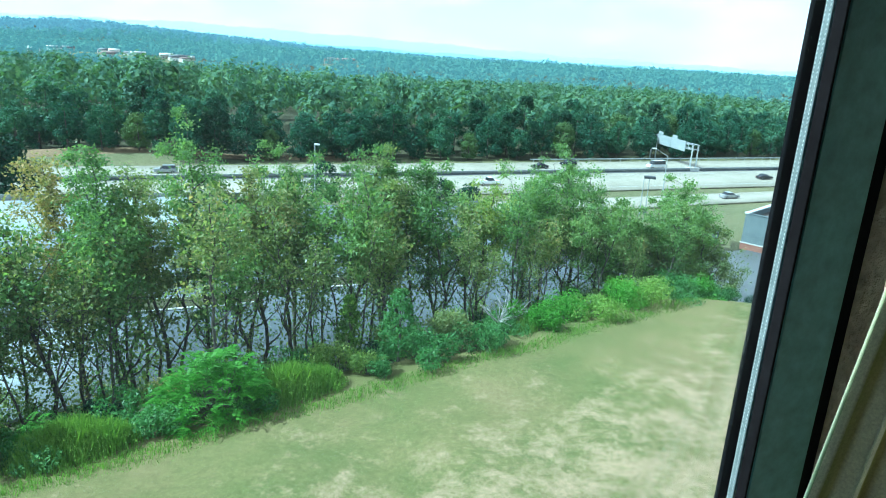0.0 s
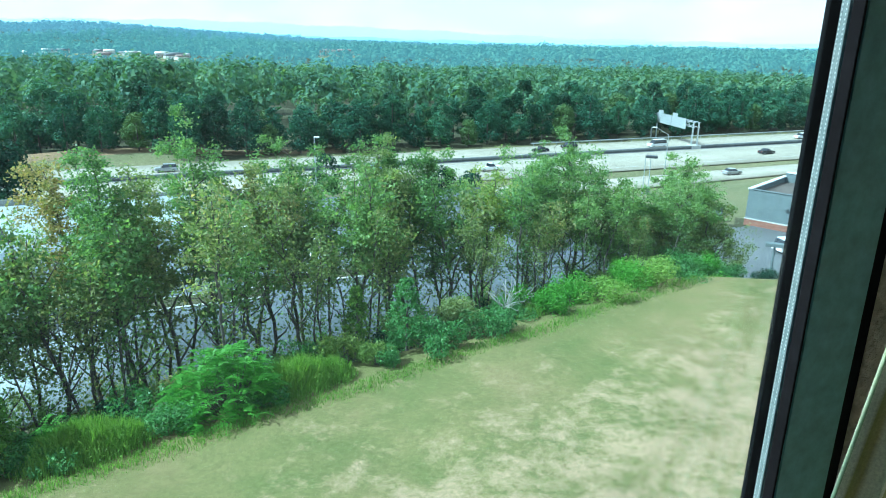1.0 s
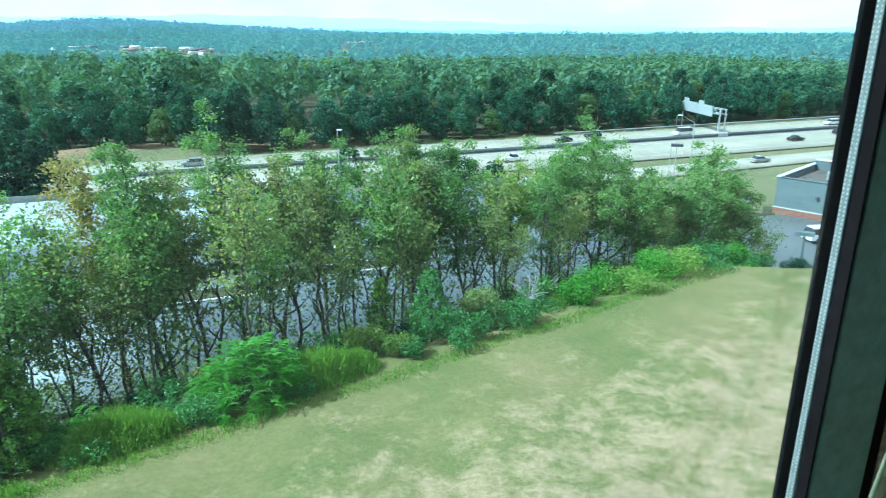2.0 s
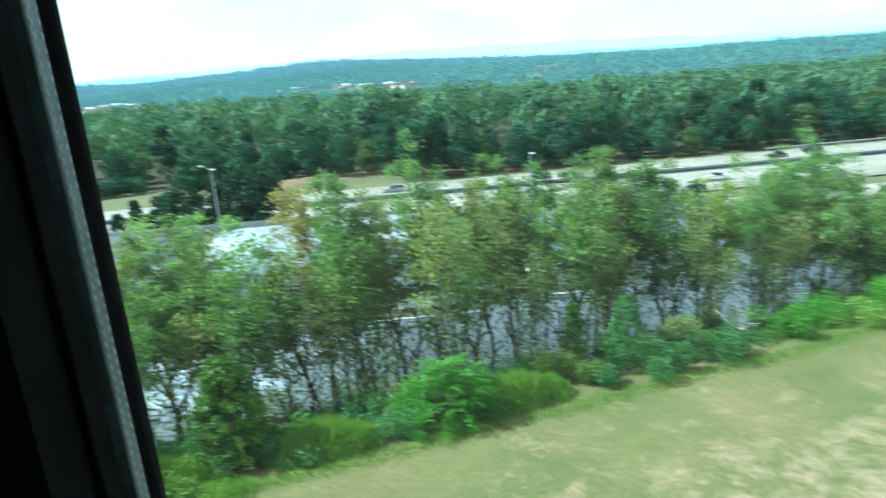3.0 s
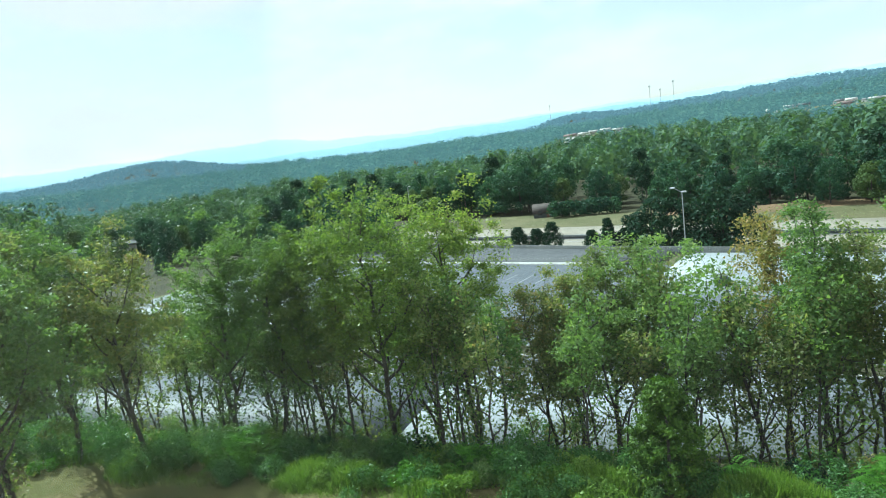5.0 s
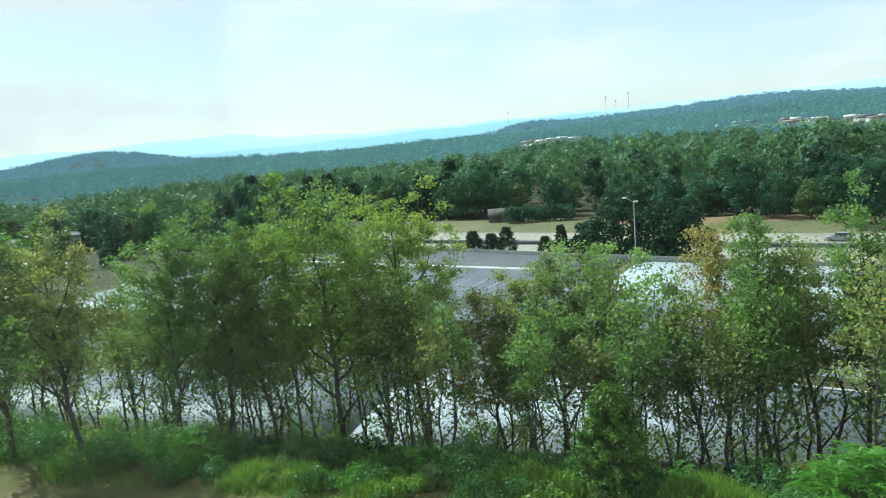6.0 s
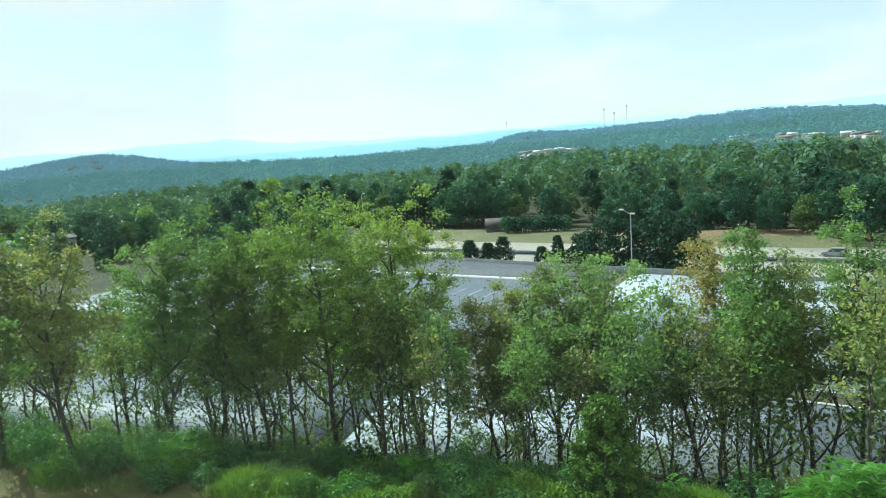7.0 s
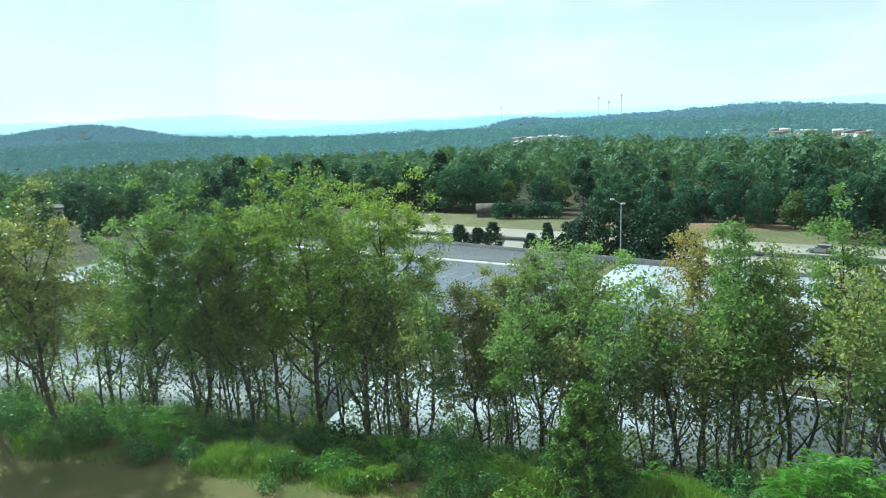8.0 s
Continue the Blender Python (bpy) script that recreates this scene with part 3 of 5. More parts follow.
def curtain():
    rng = np.random.default_rng(5)
    nu, nz = 220, 24
    v = np.zeros((nz, nu, 3))
    for a in range(nz):
        z = -1.5 + 2.6 * a / (nz - 1)
        edge = -0.498 - 0.2 * (z + 0.42) if z > -0.6 else -0.462
        for b in range(nu):
            f = b / (nu - 1)
            v[a, b] = (edge - f * 0.75, -0.085 + 0.006 * math.sin(f * 75 + 0.6 * math.sin(z * 2)) + 0.002 * math.sin(f * 170 + z), z)
    v = v.reshape(-1, 3)
    k, i = np.meshgrid(np.arange(nz - 1), np.arange(nu - 1), indexing="ij")
    q = np.stack([k * nu + i, k * nu + i + 1, (k + 1) * nu + i + 1, (k + 1) * nu + i], -1).reshape(-1, 4)
    w = np.array([W_M @ Vector(p) for p in v])
    m, n, l, bs = material("curtain_cloth", 0.9, 0, 0.1)
    co = n.new("ShaderNodeUVMap")
    sep = n.new("ShaderNodeSeparateXYZ")
    l.new(co.outputs[0], sep.inputs[0])
    fr = n.new("ShaderNodeMath")
    fr.operation = "FRACT"
    mu = n.new("ShaderNodeMath")
    mu.operation = "MULTIPLY"
    mu.inputs[1].default_value = 13.0
    l.new(sep.outputs["X"], mu.inputs[0])
    l.new(mu.outputs[0], fr.inputs[0])
    r = ramp_of(n, l, fr.outputs[0], [(0.0, (0.5, 0.66, 0.4)), (0.22, (0.9, 0.92, 0.76)), (0.36, (0.92, 0.92, 0.76)), (0.44, (0.5, 0.5, 0.2)), (0.6, (0.6, 0.56, 0.26)), (0.68, (0.92, 0.92, 0.74)), (0.9, (0.88, 0.92, 0.74)), (1.0, (0.5, 0.66, 0.42))])
    weave = noise_tex(n, l, 400, 3)
    wr = ramp_of(n, l, weave.outputs["Fac"], [(0.3, (0.8, 0.8, 0.8)), (0.7, (1.1, 1.1, 1.1))])
    col = mixed(n, l, r.outputs["Color"], wr.outputs["Color"], 1.0, "MULTIPLY")
    l.new(col, bs.inputs["Base Color"])
    tr, mx = n.new("ShaderNodeBsdfTranslucent"), n.new("ShaderNodeMixShader")
    l.new(col, tr.inputs["Color"])
    mx.inputs["Fac"].default_value = 0.25
    l.new(bs.outputs[0], mx.inputs[1])
    l.new(tr.outputs[0], mx.inputs[2])
    l.new(mx.outputs[0], n["Material Output"].inputs["Surface"])
    me = mesh_from("curtain", w, q, [m], None, True)
    uv = me.uv_layers.new(name="cloth")
    fs = (q % nu) / (nu - 1)
    zs = (q // nu) / (nz - 1)
    uv.data.foreach_set("uv", np.stack([fs, zs], -1).astype(np.float32).ravel())
    ob = new("curtain", me)
    s = ob.modifiers.new("cloth", "SOLIDIFY")
    s.thickness = 0.0015
    tagged(ob, "sheer green and cream striped curtain hanging beside the window", "curtain")


curtain()


# ---- trees ----
def skeleton(rng, h, spread, bare, stems=1, lean=0.05, thick=1.0):
    """Wood of a tree as arrays, and the centres of the leaf clusters at its twig ends."""
    verts, quads, ends, count = [], [], [], 0

    def add(path, radii, sides):
        nonlocal count
        a, q = tube_arrays(path, radii, sides, count)
        verts.append(a)
        quads.append(q)
        count += len(a)

    for k in range(stems):
        hh = h * (1 if k == 0 else rng.uniform(0.7, 0.95))
        off = rng.normal(size=2) * 0.35 * (k > 0)
        drift = rng.normal(size=2) * lean * hh + off * 2
        n = 11
        t = np.linspace(0, 1, n)
        wob = np.cumsum(rng.normal(size=(n, 2)) * 0.011 * hh, axis=0)
        path = np.column_stack([off[0] + drift[0] * t ** 1.3 + wob[:, 0], off[1] + drift[1] * t ** 1.3 + wob[:, 1], hh * t * 0.94])
        path[0, 2] = -0.6
        r0 = (0.0055 * hh + 0.02 * spread) * thick / stems ** 0.4
        add(path, r0 * (1.02 - t) ** 0.85 + 0.012, 7)
        low = bare * hh
        cz, rz = (low + hh) / 2, (hh - low) / 2
        nodes = [path[i] for i in range(n) if path[i, 2] > low * 0.6]
        # main limbs, steep and forking off the trunk
        limbs = int(4 + 2.2 * spread)
        for i in range(limbs):
            f = float(np.clip(0.45 * bare + (0.86 - 0.45 * bare) * (i + rng.uniform(0, 0.8)) / limbs, 0.12, 0.9))
            base = np.array([np.interp(f, t, path[:, c]) for c in range(3)])
            a = 2.4 * i + rng.uniform(-0.5, 0.5)
            out = spread * rng.uniform(0.55, 0.85) * (1.15 - 0.6 * f)
            rise = min(out * rng.uniform(1.0, 1.9), hh * 0.93 - base[2])
            goal = base + np.array([math.cos(a) * out, math.sin(a) * out, max(0.3, rise)])
            u = np.linspace(0, 1, 7)
            limb = base + (goal - base) * u[:, None]
            limb[:, :2] += (goal - base)[:2] * (np.sin(np.pi * u) * 0.14)[:, None]
            limb[1:] += np.cumsum(rng.normal(size=(6, 3)) * 0.02 * np.linalg.norm(goal - base), axis=0)
            add(limb, r0 * (0.22 + 0.4 * (1.0 - f)) * (1.05 - u) + 0.009, 5)
            nodes += list(limb[2:])
        # leaf clusters fill an uneven crown; each hangs on a twig from the nearest wood
        m = int((30 + 2.9 * spread ** 2 * rz) / stems)
        d = rng.normal(size=(m, 3))
        d /= np.linalg.norm(d, axis=1)[:, None]
        d[:, :2] /= np.maximum(0.45, np.hypot(d[:, 0], d[:, 1]))[:, None] ** 0.5  # full shoulders
        a = np.arctan2(d[:, 1], d[:, 0])
        p1, p2 = rng.uniform(0, 6.28, 2)
        lump = 1 + 0.2 * np.sin(2 * a + p1 + 2.2 * d[:, 2]) + 0.13 * np.sin(5 * a + p2 + 4 * d[:, 2])
        u = rng.uniform(0.16, 1.0, m) ** 0.5 * lump
        c = np.column_stack([d[:, 0] * spread * u, d[:, 1] * spread * u, cz + d[:, 2] * rz * u * np.where(d[:, 2] > 0, 0.96, 1.05)])
        c[:, :2] += np.column_stack([np.interp(c[:, 2] / hh, t, path[:, i]) for i in range(2)])
        c = c[np.argsort(np.hypot(c[:, 0], c[:, 1]) + 0.25 * np.abs(c[:, 2] - cz))]
        nodes = np.array(nodes)
        for p in c:
            e = nodes - p
            j = int(np.argmin(np.linalg.norm(e, axis=1) + 1.3 * np.maximum(0, e[:, 2] + 0.15)))
            b = nodes[j]
            mid = (b + p) / 2 + rng.normal(size=3) * 0.07 * np.linalg.norm(p - b)
            add(np.array([b, mid, p]), np.array([0.022, 0.015, 0.006]), 3)
            nodes = np.vstack([nodes, mid, p])
        ends.append(c)
        # the leader bears leaves up to its tip
        f = np.linspace(0.66, 1.0, 9 + int(3 * spread))
        tip = np.column_stack([np.interp(f, t, path[:, i]) for i in range(3)])
        tip += rng.normal(size=tip.shape) * (0.34 * spread * (1.08 - f))[:, None] * np.array([1, 1, 0.4])
        ends.append(tip)
    return np.vstack(verts), np.vstack(quads), np.vstack(ends)


def grow(name, seed, h, spread, bare, per, size, leaf, label, category="tree", group="", stems=1, clump=0.3, lift=0.5, low=0.04, lean=0.05, thick=1.0):
    """A broadleaf tree: trunk with limbs and twigs, and a crown of single leaves in clusters."""
    rng = np.random.default_rng(seed)
    v, q, ends = skeleton(rng, h, spread, bare, stems, lean, thick)
    tree = thing(name, label, category, group)
    part("trunk", mesh_from("trunk", v, q, [M_bark], None, True), None, tree)
    leaves = int(per * len(ends))
    # some twigs bear more leaves than others
    weight = rng.gamma(1.9, 1.0, len(ends)) * (0.75 + 0.6 * np.clip(ends[:, 2] / h, 0, 1))
    pick = rng.choice(len(ends), leaves, p=weight / weight.sum())
    puff = rng.uniform(0.7, 1.3, len(ends))[pick, None]
    pts = ends[pick] + rng.normal(size=(leaves, 3)) * clump * puff * np.array([1, 1, 0.7])
    nl = int(leaves * low)
    pts[:nl] = np.column_stack([rng.normal(size=nl) * 0.5, rng.normal(size=nl) * 0.5, rng.uniform(0.6, h * max(bare, 0.2), nl)])
    co, f = leaf_arrays(pts, size, rng, None, lift, 0.66, 3)
    part("crown", mesh_from("crown", co, f, [leaf]), None, tree)
    return tree


def stand(tree, x, y, turn=0, scale=1.0, sink=0.0, z=None):
    tree.matrix_basis = pose(x, y, (float(land(x, y)) if z is None else z) - sink, 0, 0, turn) @ Matrix.Diagonal((scale, scale, scale, 1))


def at_bearing(az, d):
    return -math.sin(radians(az)) * d, math.cos(radians(az)) * d


G_BANK = "trees on the bank"
# bearing, distance, elevation of the top, crown radius, bare share, leaf, label
BANK_TREES = [
    # first three rows: unseen trees, added to throw shade on the lawn
    (95.5, 38, -1.0, 3.4, 0.25, M_leaf, "tall dense green tree on the wooded bank"),
    (101, 37, -0.5, 3.6, 0.25, M_leaf_olive, "unseen olive-green tree added to shade the lawn"),
    (106, 42, -0.5, 3.6, 0.25, M_leaf, "tall dense green tree on the wooded bank"),
    (97, 60, -3.4, 3.6, 0.25, M_leaf, "tall dense green tree on the wooded bank"),
    (94, 42, -1.5, 3.6, 0.25, M_leaf_olive, "olive-green tree on the wooded bank"),
    (89.6, 47, -2.2, 3.5, 0.28, M_leaf, "tall dense green tree on the wooded bank"),
    (84.5, 44, -4.6, 3.3, 0.33, M_leaf_olive, "olive-green young tree on the wooded bank"),
    (78, 46, -5.1, 2.9, 0.32, M_leaf, "green young tree with a narrow crown"),
    (74, 46, -4.9, 2.6, 0.32, M_leaf, "green young tree with a narrow crown"),
    (70, 44, -5.6, 2.4, 0.26, M_leaf_yellow, "yellow-green young tree with drooping twigs"),
    (64.4, 42, -3.4, 4.1, 0.3, M_leaf_yellow, "large yellow-green tree with a forked dark trunk"),
    (57.4, 44, -4.4, 3.3, 0.33, M_leaf_yellow, "tall yellow-green tree with a rounded crown"),
    (47.6, 41, -12.6, 2.4, 0.2, M_leaf_olive, "low ragged olive-green tree in a gap"),
    (50.5, 43, -13.0, 2.5, 0.16, M_leaf_olive, "low ragged olive-green tree in a gap"),
    (44.2, 42, -10.4, 2.8, 0.26, M_leaf_olive, "olive-green tree with a broad ragged crown"),
    (39.8, 41, -9.8, 3.0, 0.24, M_leaf, "green tree with a broad leafy crown"),
    (34.6, 42, -15.0, 1.9, 0.2, M_leaf_olive, "low olive-green tree in a gap"),
    (30.3, 42, -8.8, 2.0, 0.28, M_leaf_rust, "young tree with rust-orange autumn top"),
    (27.4, 41, -7.3, 2.1, 0.26, M_leaf, "slim pale green tree with feathery top"),
    (24.0, 42, -9.0, 2.0, 0.28, M_leaf_olive, "olive-green slim tree with thin branches"),
    (20.7, 43, -7.3, 2.3, 0.28, M_leaf, "bright green slim tree with feathery top"),
    (16.6, 44, -9.0, 2.2, 0.3, M_leaf_olive, "olive-green slim tree with grey stems"),
    (12.8, 46, -8.8, 2.8, 0.34, M_leaf, "green tree with a dense round crown"),
    (8.0, 48, -8.9, 2.6, 0.32, M_leaf_olive, "olive-green tree on the bank"),
    (3.6, 49, -8.4, 2.7, 0.22, M_leaf, "pale green tree with upright feathery branches"),
    (0.0, 51, -9.2, 2.4, 0.28, M_leaf, "green tree on the bank"),
    (-3.2, 52, -10.0, 2.4, 0.3, M_leaf_yellow, "yellow-green tree with golden leaves"),
    (-7.3, 54, -9.6, 2.8, 0.2, M_leaf, "green tree with thin bare twigs"),
    (-11.2, 56, -8.2, 3.7, 0.12, M_leaf, "broad green tree on the bank"),
    (-14.6, 58, -12.2, 2.8, 0.1, M_leaf, "low green tree on the bank"),
    (-16.8, 60, -12.0, 2.6, 0.1, M_leaf, "low green tree on the bank"),
    (-19.4, 61, -8.9, 3.3, 0.1, M_leaf, "green broad-crowned tree at the end of the bank"),
    (-22.6, 60, -11.8, 2.8, 0.08, M_leaf_olive, "low olive-green tree at the end of the bank"),
]
for i, (az, d, el, spread, bare, leaf, label) in enumerate(BANK_TREES):
    x, y = at_bearing(az, d)
    h = 17 + d * math.tan(radians(el)) - float(land(x, y))
    t = grow("bank_tree", 100 + i, h * 1.02, spread * (1.12 if spread > 2.5 else 1.0), bare * 0.85 + 0.12, 84, 0.105, leaf, label, "tree", G_BANK, 1, 0.3, 0.95, 0.03)
    stand(t, x, y, 0, 1.0)

# slim understorey stems between them
rng = np.random.default_rng(77)
SAPLINGS = [grow("sapling", 300 + k, 8.5, 1.15, 0.36 + 0.03 * k, 38, 0.09, (M_leaf, M_leaf_olive, M_leaf, M_leaf_olive, M_leaf_olive, M_leaf)[k], "slim sapling with thin grey stem and sparse leaves", "tree", "saplings on the bank", 1 + k % 2, 0.27, low=0.1) for k in range(6)]
for k in range(124):
    s = -78 + 134 * (k + rng.uniform(-0.4, 0.4)) / 124
    w = rng.uniform(34, 44) if s < 40 else rng.uniform(31, 37)
    x, y = unbank(s, w)
    az = math.degrees(math.atan2(-x, y))
    low_gap = 47 < az < 52.5 or 33.6 < az < 37
    top = float(np.interp(az, [-25, -19, -12, -3, 4, 13, 21, 28, 33, 40, 47, 52, 58, 65, 72, 78, 88], [-12.5, -11.5, -10.5, -11.5, -10.5, -10.5, -10.5, -11.5, -13, -12.5, -14, -14, -10.8, -10.4, -10.2, -9.5, -8])) - rng.uniform(-0.3, 3.2)
    if low_gap:
        top = -16 - rng.uniform(0, 3)
    d = math.hypot(x, y)
    h = max(3.0, 17 + d * math.tan(radians(top)) - float(land(x, y)))
    t = SAPLINGS[k % 6] if k < 6 else copy_thing(SAPLINGS[k % 6], Matrix())
    stand(t, x, y, rng.uniform(0, 360), h / 8.2)


# ---- far woods ----
def forest_tree(seed, h, r, leaves, size, leaf, label, conical=False):
    """A woodland tree seen across the highway: trunk, and a crown of leafy sprays in uneven lobes."""
    rng = np.random.default_rng(seed)
    tree = thing("forest_tree", label, "tree", "trees along the highway")
    path = np.column_stack([np.zeros(5), np.zeros(5), np.linspace(-0.8, h * 0.8, 5)])
    v, q = tube_arrays(path, np.linspace(0.3, 0.08, 5), 6, 0)
    part("trunk", mesh_from("trunk", v, q, [M_bark], None, True), None, tree)
    lobes = 30
    f = rng.uniform(0.05, 1.0, lobes) ** 0.85
    ang = np.arange(lobes) * 2.4 + rng.uniform(-0.4, 0.4, lobes)
    wide = (1.05 - f) if conical else np.sin(np.pi * np.clip(0.18 + 0.76 * f, 0, 1)) ** 0.8
    c = np.column_stack([np.cos(ang) * r * 0.66 * wide, np.sin(ang) * r * 0.66 * wide, h * (0.08 + 0.84 * f)])
    lr = r * rng.uniform(0.26, 0.46, lobes) * (0.6 + 0.4 * wide)
    k = rng.choice(lobes, leaves, p=lr ** 2 / (lr ** 2).sum())
    d = rng.normal(size=(leaves, 3))
    d /= np.linalg.norm(d, axis=1)[:, None]
    pts = c[k] + d * (lr[k] * rng.uniform(0.75, 1.08, leaves))[:, None] * np.array([1, 1, 0.85])
    co, fa = leaf_arrays(pts, size, rng, d * 1.1, 0.2, 0.75, 3)
    part("crown", mesh_from("crown", co, fa, [leaf]), None, tree)
    return tree


FOREST = [
    forest_tree(1, 16, 5.0, 3000, 0.36, M_forest, "dark green woodland tree beside the highway"),
    forest_tree(2, 18, 4.8, 3000, 0.36, M_forest, "tall dark green woodland tree beside the highway"),
    forest_tree(3, 14, 5.2, 3000, 0.36, M_forest, "broad green woodland tree beside the highway"),
    forest_tree(4, 19, 4.8, 3000, 0.34, M_pine, "tall dark green tree at the woodland edge"),
    forest_tree(5, 13, 4.4, 2600, 0.36, M_forest_pale, "olive-green woodland tree beside the highway"),
    forest_tree(6, 17, 5.6, 3200, 0.36, M_forest, "large green woodland tree beside the highway"),
    forest_tree(7, 11, 3.8, 2200, 0.34, M_forest, "low green woodland tree at the verge"),
]
rng = np.random.default_rng(9)
FIRST = [True] * len(FOREST)


def plant(k, x, y, scale, z=None):
    t = FOREST[k] if FIRST[k] else copy_thing(FOREST[k], Matrix())
    FIRST[k] = False
    stand(t, x, y, rng.uniform(0, 360), scale, 0.3, z)


for row, (back, gap) in enumerate(((3, 6.5), (10, 7.5), (19, 9.0))):
    s = -250.0
    while s < 270:
        edge = 176 + 20 * float(smooth(-10, 70, -s))
        x, y = unroad(s + rng.uniform(-2, 2), edge + back + rng.uniform(-2, 2))
        k = int(rng.choice([0, 1, 2, 3, 4, 5, 6], p=[0.2, 0.16, 0.14, 0.1, 0.16, 0.14, 0.1] if row == 0 else [0.24, 0.2, 0.1, 0.14, 0.12, 0.2, 0.0]))
        if not (row == 0 and -112 < s < -70):
            plant(k, x, y, rng.uniform(0.62, 0.95) * (1 + 0.06 * row) * (1.12 if s < -110 else 1.0))
        s += gap * rng.uniform(0.75, 1.25)
for k in range(84):  # trees beyond the end of the lot
    hs, p = -127 - 170 * rng.uniform() ** 1.3, rng.uniform(28, 175)
    x, y = unroad(hs, p)
    if 124 < p < 174 and hs > -250:
        continue
    plant(int(rng.choice([0, 2, 4, 5, 6])), x, y, rng.uniform(0.5, 0.78))


for k in range(64):  # a belt of trees between the lot's end and the highway
    x, y = unroad(-104 - 150 * (k + rng.uniform(-0.4, 0.4)) / 64, rng.uniform(113, 125))
    plant(int(rng.choice([0, 2, 4, 5, 6])), x, y, rng.uniform(0.66, 0.95))


def canopy(name, label, leaf, r0, r1, spacing, sprays, size, seed, h0, h1, even):
    """A wood of many crowns as one sheet of foliage, seen from above its edge."""
    rng = np.random.default_rng(seed)
    area = 0.5 * (r1 ** 2 - r0 ** 2) * radians(140)
    m = int(area / spacing ** 2)
    r = np.sqrt(rng.uniform(r0 ** 2, r1 ** 2, m))
    a = np.radians(rng.uniform(-42, 98, m))
    x, y = -np.sin(a) * r, np.cos(a) * r
    keep = wooded(x, y)
    hs, p = road(x, y)
    edge = 176 + 20 * smooth(-10, 70, -hs)
    keep &= ~((hs > -250) & (hs < 270) & (p < edge + 24))
    x, y, m = x[keep], y[keep], int(keep.sum())
    h = rng.uniform(h0, h1, m) * (1 + 0.22 * np.sin(x * 0.013) * np.cos(y * 0.011 + 1))
    w = spacing * rng.uniform(0.42, 0.66, m)
    z = land(x, y)
    d = rng.normal(size=(m, sprays, 3))
    d[:, :, 2] = np.abs(d[:, :, 2]) * 1.1 - 0.25
    d /= np.linalg.norm(d, axis=2)[:, :, None]
    lump = 0.78 + 0.3 * np.sin(d[:, :, 0] * 5 + x[:, None]) * np.sin(d[:, :, 1] * 5 + y[:, None]) + rng.uniform(-0.1, 0.1, (m, sprays))
    deep = np.minimum(h * 0.62, w * 1.5)
    pts = np.stack([x[:, None] + d[:, :, 0] * w[:, None] * lump, y[:, None] + d[:, :, 1] * w[:, None] * lump, (z + h - deep)[:, None] + d[:, :, 2] * deep[:, None] * lump], -1)
    co, fa = leaf_arrays(pts.reshape(-1, 3), size, rng, d.reshape(-1, 3) * even, 0.1, 0.8, 3)
    ob = new(name, mesh_from(name, co, fa, [leaf]))
    return tagged(ob, label, "woods", kind="stuff")


canopy("woods", "dense green summer woods behind the highway", M_woods_mid_haze, 190, 620, 8.2, 84, 0.86, 21, 11, 21, 1.9)
canopy("woods", "distant woods over rolling land, tinted blue-green with painted haze", M_woods_far_haze, 600, 1500, 12.5, 32, 1.6, 22, 10, 22, 3.0)
canopy("backdrop", "hazy blue-green wooded hills far off", M_hills_haze, 1450, 3000, 20, 18, 3.4, 23, 13, 20, 3.5)


def far_ridge(name, label, dist, tops, color, seed):
    """A ridge of hills on the horizon; its blue haze is painted on as emission."""
    m = bpy.data.materials.new(name)
    m.use_nodes = True
    n, l = m.node_tree.nodes, m.node_tree.links
    b = n["Principled BSDF"]
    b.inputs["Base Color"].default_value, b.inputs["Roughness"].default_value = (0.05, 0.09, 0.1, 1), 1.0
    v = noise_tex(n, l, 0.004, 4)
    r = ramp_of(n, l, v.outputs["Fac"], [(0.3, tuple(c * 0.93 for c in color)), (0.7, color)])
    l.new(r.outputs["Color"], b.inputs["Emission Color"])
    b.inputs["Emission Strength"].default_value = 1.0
    az = np.arange(-50, 110, 0.25)
    el = np.interp(az, [a for a, e in tops], [e for a, e in tops])
    rg = np.random.default_rng(seed)
    el = el + 0.05 * np.sin(az * 0.9 + seed) + 0.02 * np.sin(az * 3.1) + 0.01 * rg.normal(size=len(az))
    rows = []
    for dd, f in ((dist - 500, 0.0), (dist - 200, 0.75), (dist, 1.0), (dist + 150, 0.6)):
        z = -30 + f * (17 + dist * np.tan(np.radians(el)) + 30)
        rows.append(np.stack([-np.sin(np.radians(az)) * dd, np.cos(np.radians(az)) * dd, z], -1))
    v3 = np.stack(rows, 0).reshape(-1, 3)
    c = len(az)
    k, i = np.meshgrid(np.arange(3), np.arange(c - 1), indexing="ij")
    q = np.stack([k * c + i, k * c + i + 1, (k + 1) * c + i + 1, (k + 1) * c + i], -1).reshape(-1, 4)
    tagged(new(name, mesh_from(name, v3, q, [m], None, True)), label, "hills", kind="structure")


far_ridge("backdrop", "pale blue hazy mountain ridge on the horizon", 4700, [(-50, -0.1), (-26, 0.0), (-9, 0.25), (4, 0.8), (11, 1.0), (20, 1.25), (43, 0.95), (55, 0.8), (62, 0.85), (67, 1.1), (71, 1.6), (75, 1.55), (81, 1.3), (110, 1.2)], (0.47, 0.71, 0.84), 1)
